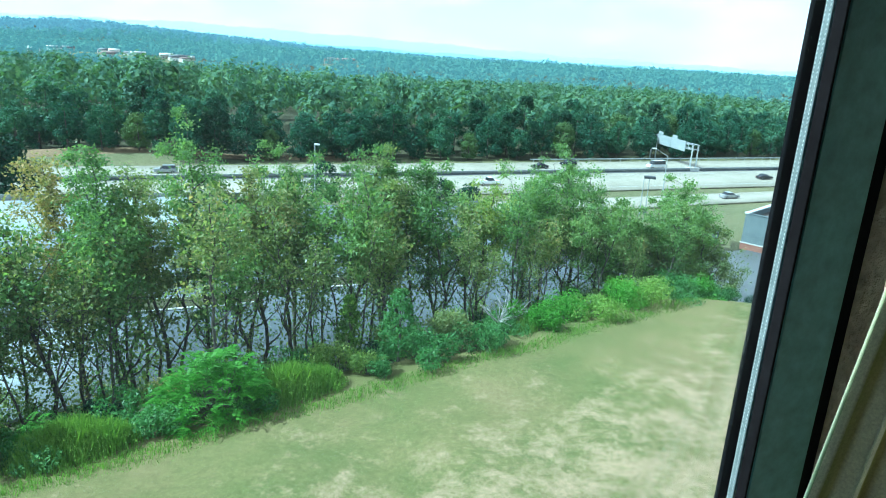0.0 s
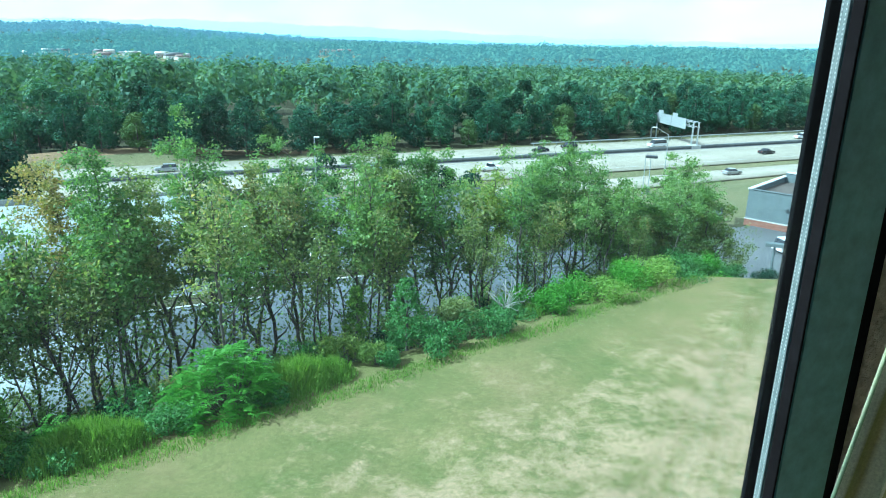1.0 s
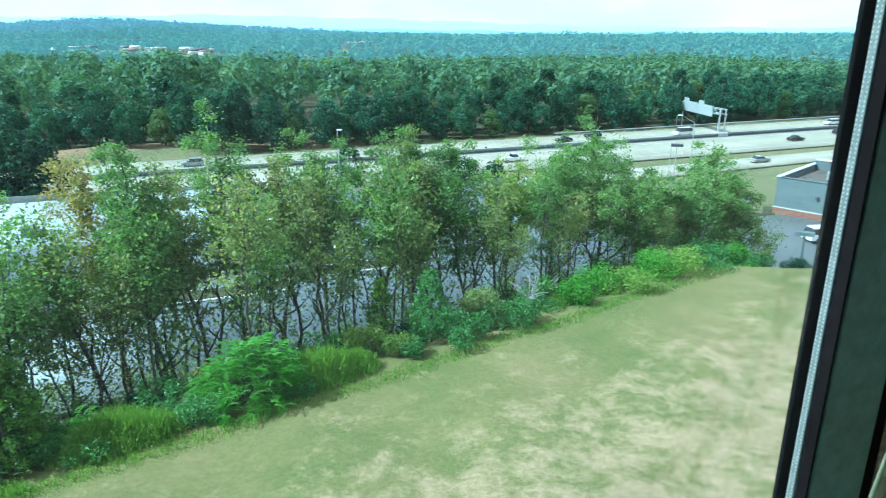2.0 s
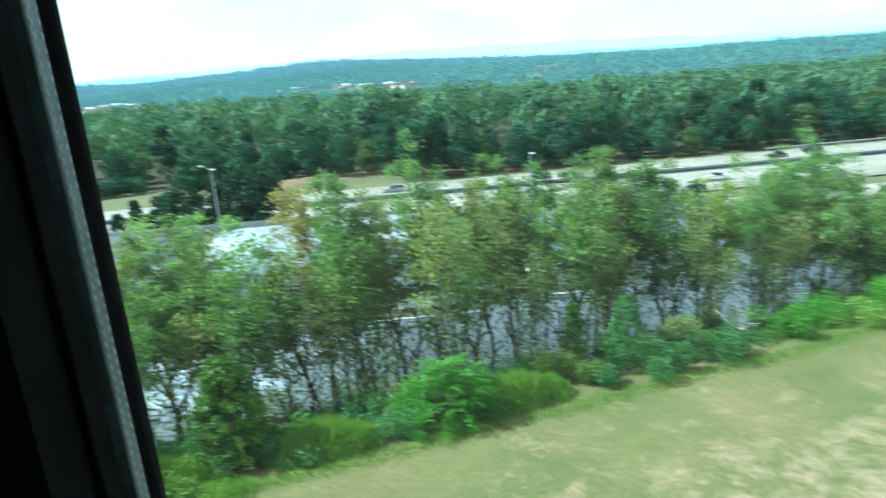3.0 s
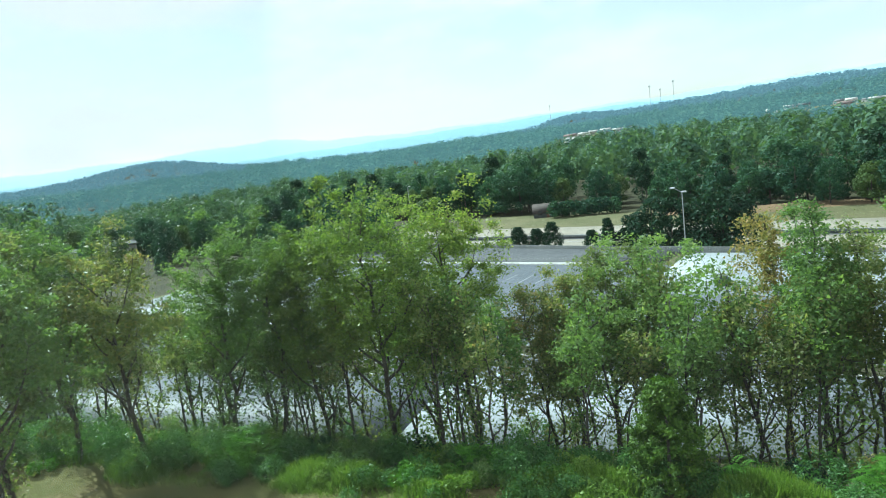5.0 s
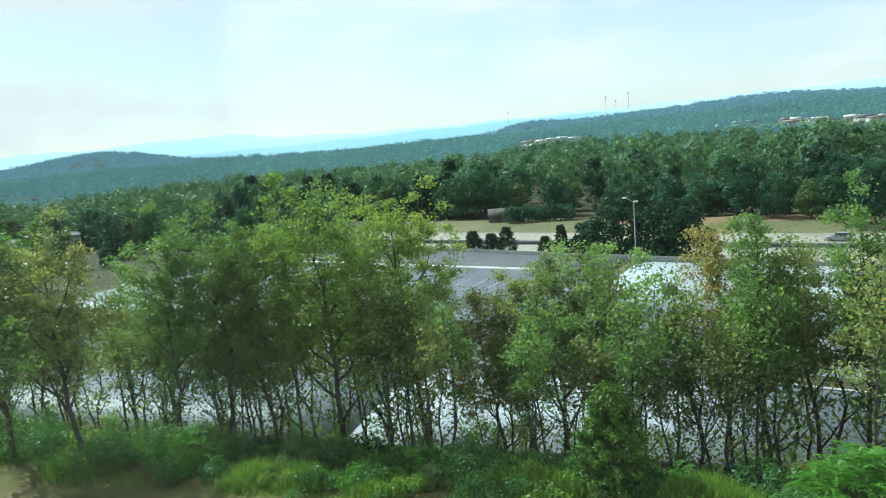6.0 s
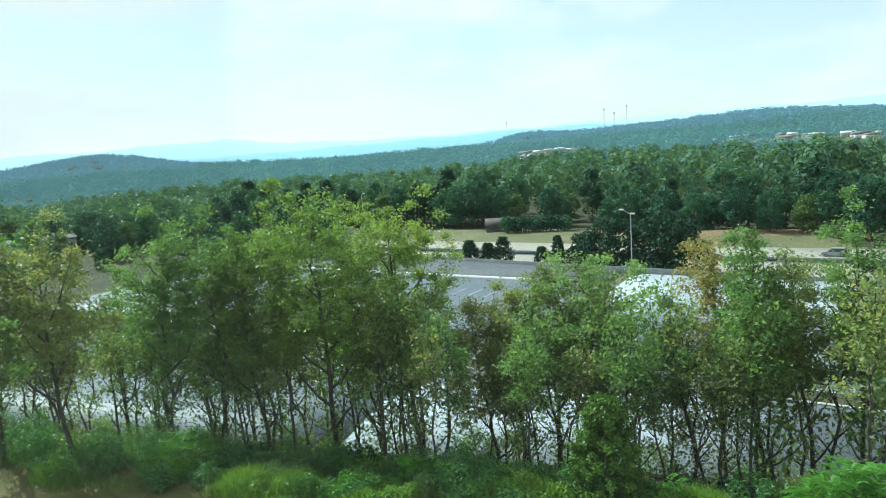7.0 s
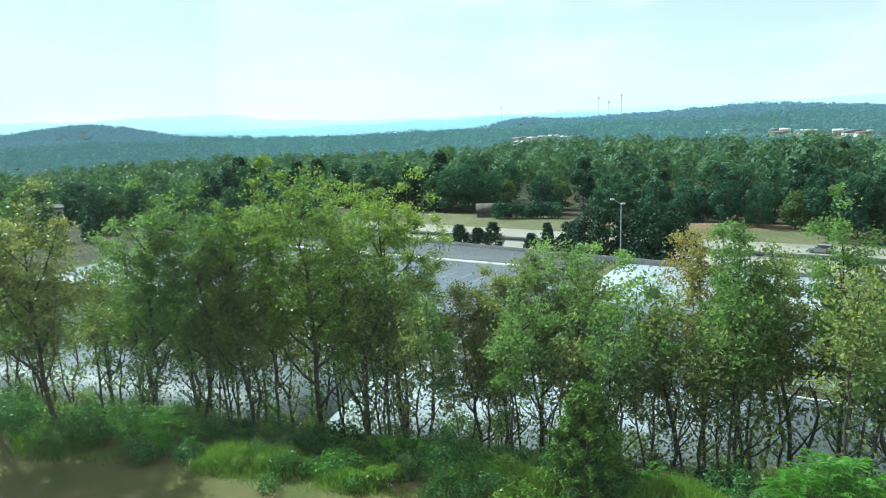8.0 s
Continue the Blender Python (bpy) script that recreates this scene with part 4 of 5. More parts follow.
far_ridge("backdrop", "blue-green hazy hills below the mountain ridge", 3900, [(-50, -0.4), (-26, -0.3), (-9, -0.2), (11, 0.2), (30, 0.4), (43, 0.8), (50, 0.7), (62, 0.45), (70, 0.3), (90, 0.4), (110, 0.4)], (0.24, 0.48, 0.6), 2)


# ---- shrubs, weeds and grass along the bank ----
def reach(az, w):
    """Distance along a bearing at which the bank line w is met."""
    return w / (0.594 * math.sin(radians(az)) + 0.805 * math.cos(radians(az)))


def shrub(name, seed, az, w, rx, h, leaf, n, size, label, category="shrub", lobes=9, group="shrubs along the lawn edge", lift=0.5):
    rng = np.random.default_rng(seed)
    x, y = at_bearing(az, reach(az, w))
    t = thing(name, label, category, group, pose(x, y, float(land(x, y)) - 0.1))
    c = np.column_stack([rng.normal(size=lobes) * rx * 0.45, rng.normal(size=lobes) * rx * 0.45, rng.uniform(0.25, 0.72, lobes) * h])
    c[0] = (0, 0, 0.6 * h)
    lr = rng.uniform(0.35, 0.6, lobes) * min(rx, h) * 0.8
    n = int(n * 1.9)
    k = rng.choice(lobes, n, p=lr ** 2 / (lr ** 2).sum())
    d = rng.normal(size=(n, 3))
    d /= np.linalg.norm(d, axis=1)[:, None]
    pts = c[k] + d * (lr[k] * rng.uniform(0.55, 1.12, n))[:, None]
    pts[:, 2] = np.abs(pts[:, 2])
    co, f = leaf_arrays(pts, size * 0.75, rng, d * 0.5, lift, 0.62, 3)
    v, q, m = [], [], 0
    for i in range(lobes):
        base = rng.normal(size=3) * 0.12 * rx
        base[2] = -0.2
        a, b = tube_arrays(np.array([base, (base + c[i]) / 2 + rng.normal(size=3) * 0.06, c[i]]), np.array([0.035, 0.025, 0.012]), 4, m)
        v.append(a)
        q.append(b)
        m += len(a)
    part("stems", mesh_from("stems", np.vstack(v), np.vstack(q), [M_bark]), None, t)
    part("foliage", mesh_from("foliage", co, f, [leaf]), None, t)
    return t


def sumac(seed, az, w, r, h, fronds, leaf, label):
    """A clump of stems with long drooping compound leaves."""
    rng = np.random.default_rng(seed)
    x, y = at_bearing(az, reach(az, w))
    t = thing("sumac_bush", label, "shrub", "shrubs along the lawn edge", pose(x, y, float(land(x, y)) - 0.1))
    v, q, m, co, nf = [], [], 0, [], 0
    for i in range(fronds):
        d = rng.normal(size=3)
        d[2] = abs(d[2]) * 0.9 + 0.05
        d /= np.linalg.norm(d)
        head = d * np.array([r, r, h]) * rng.uniform(0.62, 0.95)
        if i % 3 == 0:
            base = np.array([head[0] * 0.2, head[1] * 0.2, -0.2])
            a, b = tube_arrays(np.array([base, (base + head) * 0.5 + rng.normal(size=3) * 0.1, head]), np.array([0.03, 0.022, 0.01]), 4, m)
            v.append(a)
            q.append(b)
            m += len(a)
        for j in range(3):
            az2 = rng.uniform(0, 2 * math.pi)
            out = np.array([math.cos(az2), math.sin(az2), 0.0]) + d * 0.6
            out /= np.linalg.norm(out)
            side = np.cross(out, [0, 0, 1.0])
            side /= np.linalg.norm(side) + 1e-9
            long = rng.uniform(0.55, 0.85)
            for k in range(7):
                f = (k + 1) / 7
                p = head + out * long * f + np.array([0, 0, 0.28 * f - 0.5 * f * f])
                for sgn in (-1, 1):
                    tip = p + side * sgn * 0.2 * (1.1 - 0.5 * f) + out * 0.09 - np.array([0, 0, 0.05])
                    wide = out * 0.042
                    co += [p, (p + tip) / 2 - wide, tip, (p + tip) / 2 + wide]
                    nf += 1
    part("stems", mesh_from("stems", np.vstack(v), np.vstack(q), [M_bark]), None, t)
    part("foliage", mesh_from("foliage", np.array(co), np.arange(nf * 4).reshape(nf, 4), [leaf]), None, t)


def conifer(name, seed, x, y, h, r, n, size, leaf, label, group=""):
    """A small cedar or spruce: trunk, and a tapering crown of short upswept sprays in tiers."""
    rng = np.random.default_rng(seed)
    t = thing(name, label, "tree", group, pose(x, y, float(land(x, y)) - 0.1))
    v, q = tube_arrays(np.array([[0, 0, -0.4], [0.05, 0, h * 0.5], [0, 0.03, h * 0.96]]), np.array([0.11, 0.07, 0.015]), 6, 0)
    part("trunk", mesh_from("trunk", v, q, [M_bark], None, True), None, t)
    boughs = 170
    f = rng.uniform(0.03, 1, boughs) ** 0.85
    a = rng.uniform(0, 2 * np.pi, boughs)
    long = r * (1.06 - f) ** 0.62 * rng.uniform(0.75, 1.15, boughs)
    k = rng.integers(0, boughs, n)
    u = rng.uniform(0.3, 1, n) ** 0.5
    pts = np.column_stack([np.cos(a[k]) * long[k] * u, np.sin(a[k]) * long[k] * u, h * f[k] + long[k] * u * 0.45]) + rng.normal(size=(n, 3)) * 0.085 * r / 1.6
    pts[:, 2] = np.clip(pts[:, 2], 0.05, h * 1.02)
    out = np.column_stack([np.cos(a[k]), np.sin(a[k]), np.full(n, 0.4)])
    co, fa = leaf_arrays(pts, size, rng, out * 0.6, 0.3, 0.5, 3)
    part("crown", mesh_from("crown", co, fa, [leaf]), None, t)
    return t


def blades(name, label, spots, leaf, seed, wide=0.02):
    """Tall weeds and grass as thin bent blades. spots: bearing, bank line, half length, half depth, height, count."""
    rng = np.random.default_rng(seed)
    base, hgt = [], []
    for az, w, ra, rw, h, n in spots:
        x, y = at_bearing(az, reach(az, w))
        s0, w0 = bank(x, y)
        g = rng.normal(size=(n, 2)) * 0.5
        g = g[np.hypot(g[:, 0], g[:, 1]) < 1.15]
        sx, sy = unbank(s0 + g[:, 0] * ra, w0 + g[:, 1] * rw)
        dome = np.clip(1.15 - 0.75 * (g ** 2).sum(1), 0.25, 1.1)
        base.append(np.column_stack([sx, sy, land(sx, sy) - 0.05]))
        hgt.append(h * dome * rng.uniform(0.6, 1.05, len(g)))
    b, h = np.vstack(base), np.concatenate(hgt)
    n = len(b)
    a = rng.uniform(0, 2 * np.pi, n)
    side = np.column_stack([np.cos(a), np.sin(a), np.zeros(n)]) * (wide * rng.uniform(0.7, 1.5, n))[:, None]
    tilt = rng.normal(size=(n, 3)) * 0.16 * h[:, None]
    tilt[:, 2] = 0
    mid = b + tilt * 0.35 + np.column_stack([np.zeros(n), np.zeros(n), h * 0.6])
    tip = b + tilt + np.column_stack([np.zeros(n), np.zeros(n), h])
    co = np.stack([b - side, b + side, mid + side, tip, mid - side], 1).reshape(-1, 3)
    lv, lf = leaf_arrays(np.vstack([mid, (mid + tip) / 2]) + rng.normal(size=(2 * n, 3)) * 0.07, 0.05 if wide > 0.012 else 0.025, rng, None, 0.5, 0.5, 3)
    faces = [np.arange(n * 5).reshape(n, 5), lf + n * 5]
    tagged(new(name, mesh_from(name, np.vstack([co, lv]), faces, [leaf])), label, "weeds", kind="stuff")


rng = np.random.default_rng(30)
MOUNDS = [(32.5, 29.5, 2.4, 1.6, 1.7, 3600), (29.5, 29.2, 1.6, 1.4, 1.3, 1700), (14.2, 29.6, 2.3, 1.6, 1.9, 3800), (11.0, 29.5, 1.4, 1.3, 1.3, 1500), (45.5, 29.3, 2.2, 1.5, 1.5, 2200), (49.5, 29.6, 2.0, 1.4, 1.2, 1700), (-8, 30.2, 1.8, 1.2, 1.0, 1000), (-17, 29.5, 2.6, 1.2, 0.9, 1200)]
MOUNDS += [(rng.uniform(40, 90), rng.uniform(27.2, 31.2), rng.uniform(1.2, 2.4), rng.uniform(0.8, 1.5), rng.uniform(0.6, 1.3), 700) for k in range(40)]
blades("tall_weeds", "tall pale green weeds in mounds along the lawn", MOUNDS, M_weed, 31, 0.013)
blades("lawn_tufts", "short dry grass fringe at the lawn edge", [(a, 27.4, 4.2, 1.0, 0.28, 700) for a in (82, 72, 62, 52, 44, 37, 30, 24, 18, 12, 6, 0, -5, -9, -13, -17, -21)], M_weed, 32, 0.012)

sumac(41, 20.2, 29.6, 2.8, 3.5, 360, M_sumac, "bright green sumac clump with long drooping compound leaves")
sumac(42, 77.5, 29.8, 2.4, 2.6, 95, M_sumac, "green sumac clump among the weeds")
sumac(43, 57.0, 30.5, 1.7, 2.0, 60, M_sumac, "small green sumac with arching leaves")
sumac(44, 34.5, 30.5, 1.2, 1.7, 40, M_sumac, "small green sumac with arching leaves")

x, y = at_bearing(39.9, reach(39.9, 30.6))
conifer("cedar", 51, x, y, 5.7, 2.1, 20000, 0.1, M_cedar, "yellow-green bushy cedar at the lawn edge")
x, y = at_bearing(3.6, reach(3.6, 31.0))
conifer("cedar", 52, x, y, 4.6, 1.5, 3600, 0.1, M_shrub, "pale green young cedar with loose branches")
x, y = at_bearing(8.2, reach(8.2, 33.5))
conifer("cedar", 53, x, y, 4.9, 1.2, 2400, 0.1, M_cedar, "slim yellow-green cedar in the thicket")

# bearing, bank line, half width, height, leaf, leaves, leaf size, label
SHRUBS = [
    (96, 31, 3.0, 2.6, M_shrub, 2400, 0.13, "broad-leaved green shrub at the lawn edge"),
    (91.5, 29, 2.8, 2.4, M_shrub, 2400, 0.13, "broad-leaved green shrub at the lawn edge"),
    (87, 29, 2.8, 2.4, M_shrub, 2600, 0.12, "broad-leaved dark green shrub at the lawn edge"),
    (82.5, 29, 2.6, 2.2, M_shrub, 2200, 0.12, "dark green shrub at the lawn edge"),
    (73.5, 32.5, 1.8, 1.9, M_shrub, 1500, 0.1, "green shrub among tall weeds"),
    (54.0, 30.0, 1.8, 2.3, M_shrub, 2000, 0.1, "green shrub with feathery foliage"),
    (51.0, 31.5, 1.7, 1.9, M_shrub, 1500, 0.1, "green shrub under the trees"),
    (46.5, 31.8, 1.5, 1.8, M_shrub, 1300, 0.1, "green shrub under the trees"),
    (42.5, 29.8, 1.2, 1.4, M_shrub, 1000, 0.1, "low green shrub beside the cedar"),
    (36.5, 29.8, 1.3, 1.6, M_shrub, 1200, 0.1, "blue-green leafy shrub beside the cedar"),
    (33.8, 28.8, 1.0, 1.1, M_shrub, 900, 0.09, "low green shrub at the lawn edge"),
    (25.6, 29.3, 1.5, 1.7, M_shrub, 1500, 0.1, "green shrub beside the sumac"),
    (23.6, 32.0, 1.2, 3.0, M_leaf_rust, 900, 0.11, "orange-tinged shrub behind the sumac"),
    (17.4, 28.6, 1.1, 1.3, M_shrub, 1100, 0.1, "dark green shrub at the foot of the sumac"),
    (9.5, 31.0, 1.4, 2.3, M_leaf_yellow, 1300, 0.11, "yellow-green shrub in the thicket"),
    (6.2, 29.2, 1.1, 1.7, M_leaf_yellow, 1100, 0.09, "yellow flowering shrub at the lawn edge"),
    (5.0, 28.6, 1.2, 1.2, M_shrub, 1000, 0.09, "low green shrub at the lawn edge"),
    (1.0, 29.3, 1.6, 2.6, M_shrub, 2000, 0.11, "grey-green feathery shrub at the lawn edge"),
    (-1.8, 29.8, 1.7, 3.0, M_leaf_olive, 1900, 0.11, "olive and orange tinged tall shrub"),
    (-4.2, 28.8, 1.7, 2.1, M_shrub, 2000, 0.1, "grey-green dense shrub at the lawn edge"),
    (-6.4, 30.5, 1.4, 1.7, M_shrub, 1300, 0.1, "green shrub beside dead branches"),
    (-9.2, 29.4, 1.8, 1.9, M_sumac, 1900, 0.11, "bright green leafy shrub at the lawn edge"),
    (-11.4, 30.0, 1.8, 2.1, M_sumac, 1900, 0.11, "bright green leafy shrub at the lawn edge"),
    (-13.6, 29.4, 1.9, 1.8, M_weed, 1900, 0.11, "light green shrub at the lawn edge"),
    (-15.6, 30.2, 2.2, 2.3, M_sumac, 2000, 0.11, "bright green leafy shrub at the lawn edge"),
    (-17.9, 29.6, 2.2, 2.2, M_weed, 2000, 0.11, "light green shrub at the lawn edge"),
    (-20.0, 30.0, 2.6, 2.7, M_shrub, 2400, 0.12, "green shrub at the end of the bank"),
    (-22.2, 29.2, 2.6, 2.5, M_sumac, 2400, 0.12, "bright green shrub at the end of the bank"),
    (-24.4, 27.8, 2.2, 2.0, M_shrub, 2000, 0.12, "green shrub at the corner of the lawn"),
    (-27.0, 26.0, 1.8, 1.3, M_pine, 1500, 0.1, "dark green low hedge shrub beside the lot"),
]
for i, (az, w, rx, h, leaf, n, size, label) in enumerate(SHRUBS):
    shrub("shrub", 400 + i, az, w, rx, h, leaf, n, size, label)

# a second line of leafy shrubs behind the weeds
rng = np.random.default_rng(87)
for k in range(30):
    az = 95 - 54 * (k + rng.uniform(-0.3, 0.3)) / 29
    shrub("shrub", 460 + k, az, rng.uniform(30.6, 33.0), rng.uniform(1.3, 2.0), rng.uniform(1.4, 2.2), (M_shrub, M_shrub, M_weed, M_leaf)[k % 4], 1000, 0.11, ("dark green leafy shrub under the bank trees", "green leafy shrub under the bank trees", "light green weedy shrub under the bank trees", "green leafy shrub under the bank trees")[k % 4])
for k in range(20):
    az = 93 - 50 * (k + rng.uniform(-0.35, 0.35)) / 19
    shrub("shrub", 900 + k, az, rng.uniform(27.4, 29.6), rng.uniform(1.0, 1.7), rng.uniform(0.9, 1.7), (M_shrub, M_sumac, M_shrub, M_weed, M_leaf)[k % 5], 900, 0.11, ("dark green leafy shrub at the lawn edge", "bright green leafy shrub at the lawn edge", "dark green leafy shrub at the lawn edge", "pale green weedy shrub at the lawn edge", "green leafy shrub at the lawn edge")[k % 5])

# shaded thicket between the stems
rng = np.random.default_rng(88)
for k in range(130):
    s, w = -72 + 120 * (k + rng.uniform(-0.4, 0.4)) / 130, rng.uniform(32, 41)
    x, y = unbank(s, w)
    az = math.degrees(math.atan2(-x, y))
    h = rng.uniform(1.3, 2.8)
    shrub("undergrowth_bush", 500 + k, az, w, rng.uniform(0.9, 1.5), h, (M_shrub, M_leaf_olive, M_shrub, M_pine)[k % 4], 480, 0.12, "shaded leafy bush under the bank trees", "shrub", 6, "undergrowth on the bank")

for k in range(44):  # taller brush at the foot of the bank
    s, w = -72 + 112 * (k + rng.uniform(-0.4, 0.4)) / 44, rng.uniform(39, 45)
    x, y = unbank(s, w)
    shrub("brush", 700 + k, math.degrees(math.atan2(-x, y)), w, rng.uniform(1.0, 1.6), rng.uniform(2.4, 4.4), (M_shrub, M_leaf_olive, M_leaf)[k % 3], 380, 0.13, "tall thin leafy brush at the foot of the bank", "shrub", 8, "brush below the bank")


def dead_branch(seed, az, w):
    rng = np.random.default_rng(seed)
    x, y = at_bearing(az, reach(az, w))
    v, q, m = [], [], 0
    for i in range(16):
        d = rng.normal(size=3)
        d[2] = abs(d[2]) * 0.6 + 0.3
        d *= rng.uniform(1.0, 2.4) / np.linalg.norm(d)
        o = rng.normal(size=3) * 0.25
        o[2] = 0.3
        a, b = tube_arrays(np.array([o * 0.3, o + d * 0.5 + rng.normal(size=3) * 0.12, o + d]), np.array([0.04, 0.025, 0.008]), 4, m)
        v.append(a)
        q.append(b)
        m += len(a)
    ob = new("dead_branches", mesh_from("dead_branches", np.vstack(v), np.vstack(q), [M_deadwood]))
    ob.matrix_basis = pose(x, y, float(land(x, y)) + 0.9)
    tagged(ob, "bare grey dead branches in the thicket", "branches")


M_deadwood = rough_surface("grey_deadwood", (0.3, 0.29, 0.27), (0.45, 0.43, 0.4), 3.0, 0.9, 0.2)
dead_branch(61, -5.4, 30.6)
dead_branch(62, -6.6, 31.4)

# verge planting beyond the lot
G_VERGE = "trees between the lot and the highway"
for i, (az, d, h, r) in enumerate(((48.7, 134, 8.4, 3.0), (50.0, 136, 7.2, 2.9), (51.6, 138, 7.6, 3.0), (44.0, 132, 9.4, 2.5), (45.4, 134, 7.2, 2.6), (42.6, 131, 7.4, 2.8))):
    x, y = at_bearing(az, d)
    conifer("verge_conifer", 600 + i, x, y, h, r, 5200, 0.2, M_pine, "small dark evergreen on the verge", G_VERGE)
for i, (az, d, s) in enumerate(((40.4, 130, 0.86), (38.9, 127, 0.84), (36.4, 127, 0.84), (35.0, 124, 0.9), (33.7, 126, 0.84), (41.8, 132, 0.68), (10.4, 122, 0.55), (0.5, 120, 0.5), (13.5, 128, 0.4), (-2.0, 112, 0.46))):
    x, y = at_bearing(az, d)
    t = forest_tree(620 + i, 16, 5.6, 2400, 0.42, M_pine, "round dark green tree on the verge")
    tagged(t, group=G_VERGE)
    stand(t, x, y, 40 * i, s)
for i in range(9):
    az = 43.4 + 0.62 * i
    x, y = at_bearing(az, 207)
    t = forest_tree(640 + i, 6.2, 3.4, 420, 0.5, M_forest, "clipped dark green hedge bush below the woods")
    stand(t, x, y, 50 * i, 0.8)


# ---- buildings ----
def oriented(x, y, yaw, z=None):
    return pose(x, y, float(land(x, y)) if z is None else z, 0, 0, yaw)


def restaurant():
    # local x along the front wall, y back from it
    t = thing("restaurant", "single-storey grey stucco restaurant with brick base and flat roof", "building", "", pose(40.6, 88.2, -6.55, 0, 0, -44.6))
    w, d, h = 19.0, 13.0, 4.95
    part("wall", box_of(0, w, 0, 0.3, 0.9, h), M_stucco, t)
    part("wall", box_of(0, 0.3, 0.3, d, 0.9, h), M_stucco, t)
    part("wall", box_of(w - 0.3, w, 0.3, d, 0.9, h), M_stucco, t)
    part("wall", box_of(0.3, w - 0.3, d - 0.3, d, 0.9, h + 0.6), M_stucco, t)
    bm = bmesh.new()
    box(bm, -0.06, w + 0.06, -0.06, 0.3, 0, 0.9)
    box(bm, -0.06, 0.3, 0.3, d + 0.06, 0, 0.9)
    box(bm, w - 0.3, w + 0.06, 0.3, d + 0.06, 0, 0.9)
    part("brick_base", bm, M_brick, t, "red brick base course")
    part("base_cap", box_of(-0.1, w + 0.1, -0.1, 0, 0.9, 1.02), M_kerb, t)
    part("roof", box_of(0.3, w - 0.3, 0.3, d - 0.3, 4.0, 4.2), M_roofdark, t, "brown gravel flat roof")
    part("parapet_cap", box_of(-0.12, 0.42, -0.12, d + 0.12, h + 0.0, h + 0.14), M_cap, t)
    part("parapet_cap", box_of(0.42, w + 0.1, d - 0.42, d + 0.12, h + 0.6, h + 0.78), M_cap, t)
    part("parapet_cap", box_of(0.42, w + 0.1, -0.1, 0.36, h, h + 0.08), M_stucco, t)
    part("rooftop_unit", box_of(4, 6.2, 6, 8, 4.2, 5.3, bevel=0.05), M_steel, t)
    part("rooftop_unit", box_of(9, 10.4, 8, 9.6, 4.2, 5.5, bevel=0.05), M_darkwall, t)
    lamp = bmesh.new()
    rod(lamp, (5.2, -0.2, 2.9), (5.2, -0.02, 2.9), 0.22, 0.22, 12)
    part("wall_lamp", lamp, M_dark, t)
    part("service_door", box_of(8.6, 9.7, -0.1, 0.02, 0, 2.1), M_dark, t)


restaurant()


def low_fence():
    t = thing("lot_fence", "grey boarded bin enclosure beside the restaurant", "fence", "", pose(36.8, 91.5, -6.55, 0, 0, -44.6))
    for i in range(12):
        part("board", box_of(-4 + i * 0.5, -3.53 + i * 0.5, 0, 0.08, 0, 1.9), M_stucco, t)
    for i in range(4):
        part("post", box_of(-4.05 + i * 1.98, -3.93 + i * 1.98, 0.09, 0.2, 0, 2.0), M_darkwall, t)


low_fence()


def gable_house(x, y, yaw, w, d, h, rise, wall, roof, label, z=None, group="houses in the woods"):
    t = thing("house", label, "house", group, oriented(x, y, yaw, z))
    part("wall", box_of(-w / 2, w / 2, -d / 2, d / 2, -1.5, h), wall, t)
    v = np.array([[-w / 2 - 0.4, -d / 2 - 0.4, h - 0.1], [w / 2 + 0.4, -d / 2 - 0.4, h - 0.1], [w / 2 + 0.4, d / 2 + 0.4, h - 0.1], [-w / 2 - 0.4, d / 2 + 0.4, h - 0.1], [-w / 2 - 0.4, 0, h + rise], [w / 2 + 0.4, 0, h + rise]])
    part("roof", mesh_from("roof", v, [np.array([[0, 1, 5, 4], [2, 3, 4, 5], [3, 2, 1, 0]]), np.array([[0, 4, 3], [1, 2, 5]])], [roof]), None, t)
    for sx in (-0.28, 0.28):
        part("window", box_of(w * sx - 0.6, w * sx + 0.6, -d / 2 - 0.06, -d / 2 + 0.02, 1.0, 2.3), M_glassdark, t)
    part("door", box_of(-0.5, 0.5, -d / 2 - 0.05, -d / 2 + 0.02, 0, 2.1), M_brick, t)


rng = np.random.default_rng(14)
ROOFS = (M_shingle, M_siding, M_kerb, M_shingle, M_redroof)
for az0, d0, n, wide, deep in ((24, 870, 12, 60, 70), (29.6, 895, 4, 34, 40), (43.8, 850, 18, 50, 110), (76.3, 1450, 8, 62, 90), (37, 1085, 3, 46, 18)):
    ux, uy = -math.sin(radians(az0)), math.cos(radians(az0))
    for k in range(n):
        a, b = rng.uniform(-wide, wide) * 0.85, rng.uniform(-deep, deep) * 0.8
        x, y = ux * (d0 + b) + uy * a, uy * (d0 + b) - ux * a
        gable_house(x, y, az0 + rng.uniform(-35, 35), rng.uniform(9, 16), rng.uniform(7, 10), rng.uniform(2.8, 4.5), rng.uniform(1.6, 2.8), (M_siding, M_tan, M_white)[k % 3], ROOFS[k % 5], ("small pale house with a shingled roof in a clearing", "tan house with a light roof in a clearing", "white house with a grey roof in a clearing")[k % 3])
x, y = at_bearing(8.9, 905)
gable_house(x, y, 8, 52, 16, 5.0, 3.0, M_tan, M_redroof, "long low building with a dull red roof")
x, y = at_bearing(51.0, 1900)
gable_house(x, y, 51, 90, 40, 8.5, 1.6, M_white, M_siding, "large white warehouse with a flat pale roof")
x, y = at_bearing(48.9, 214)
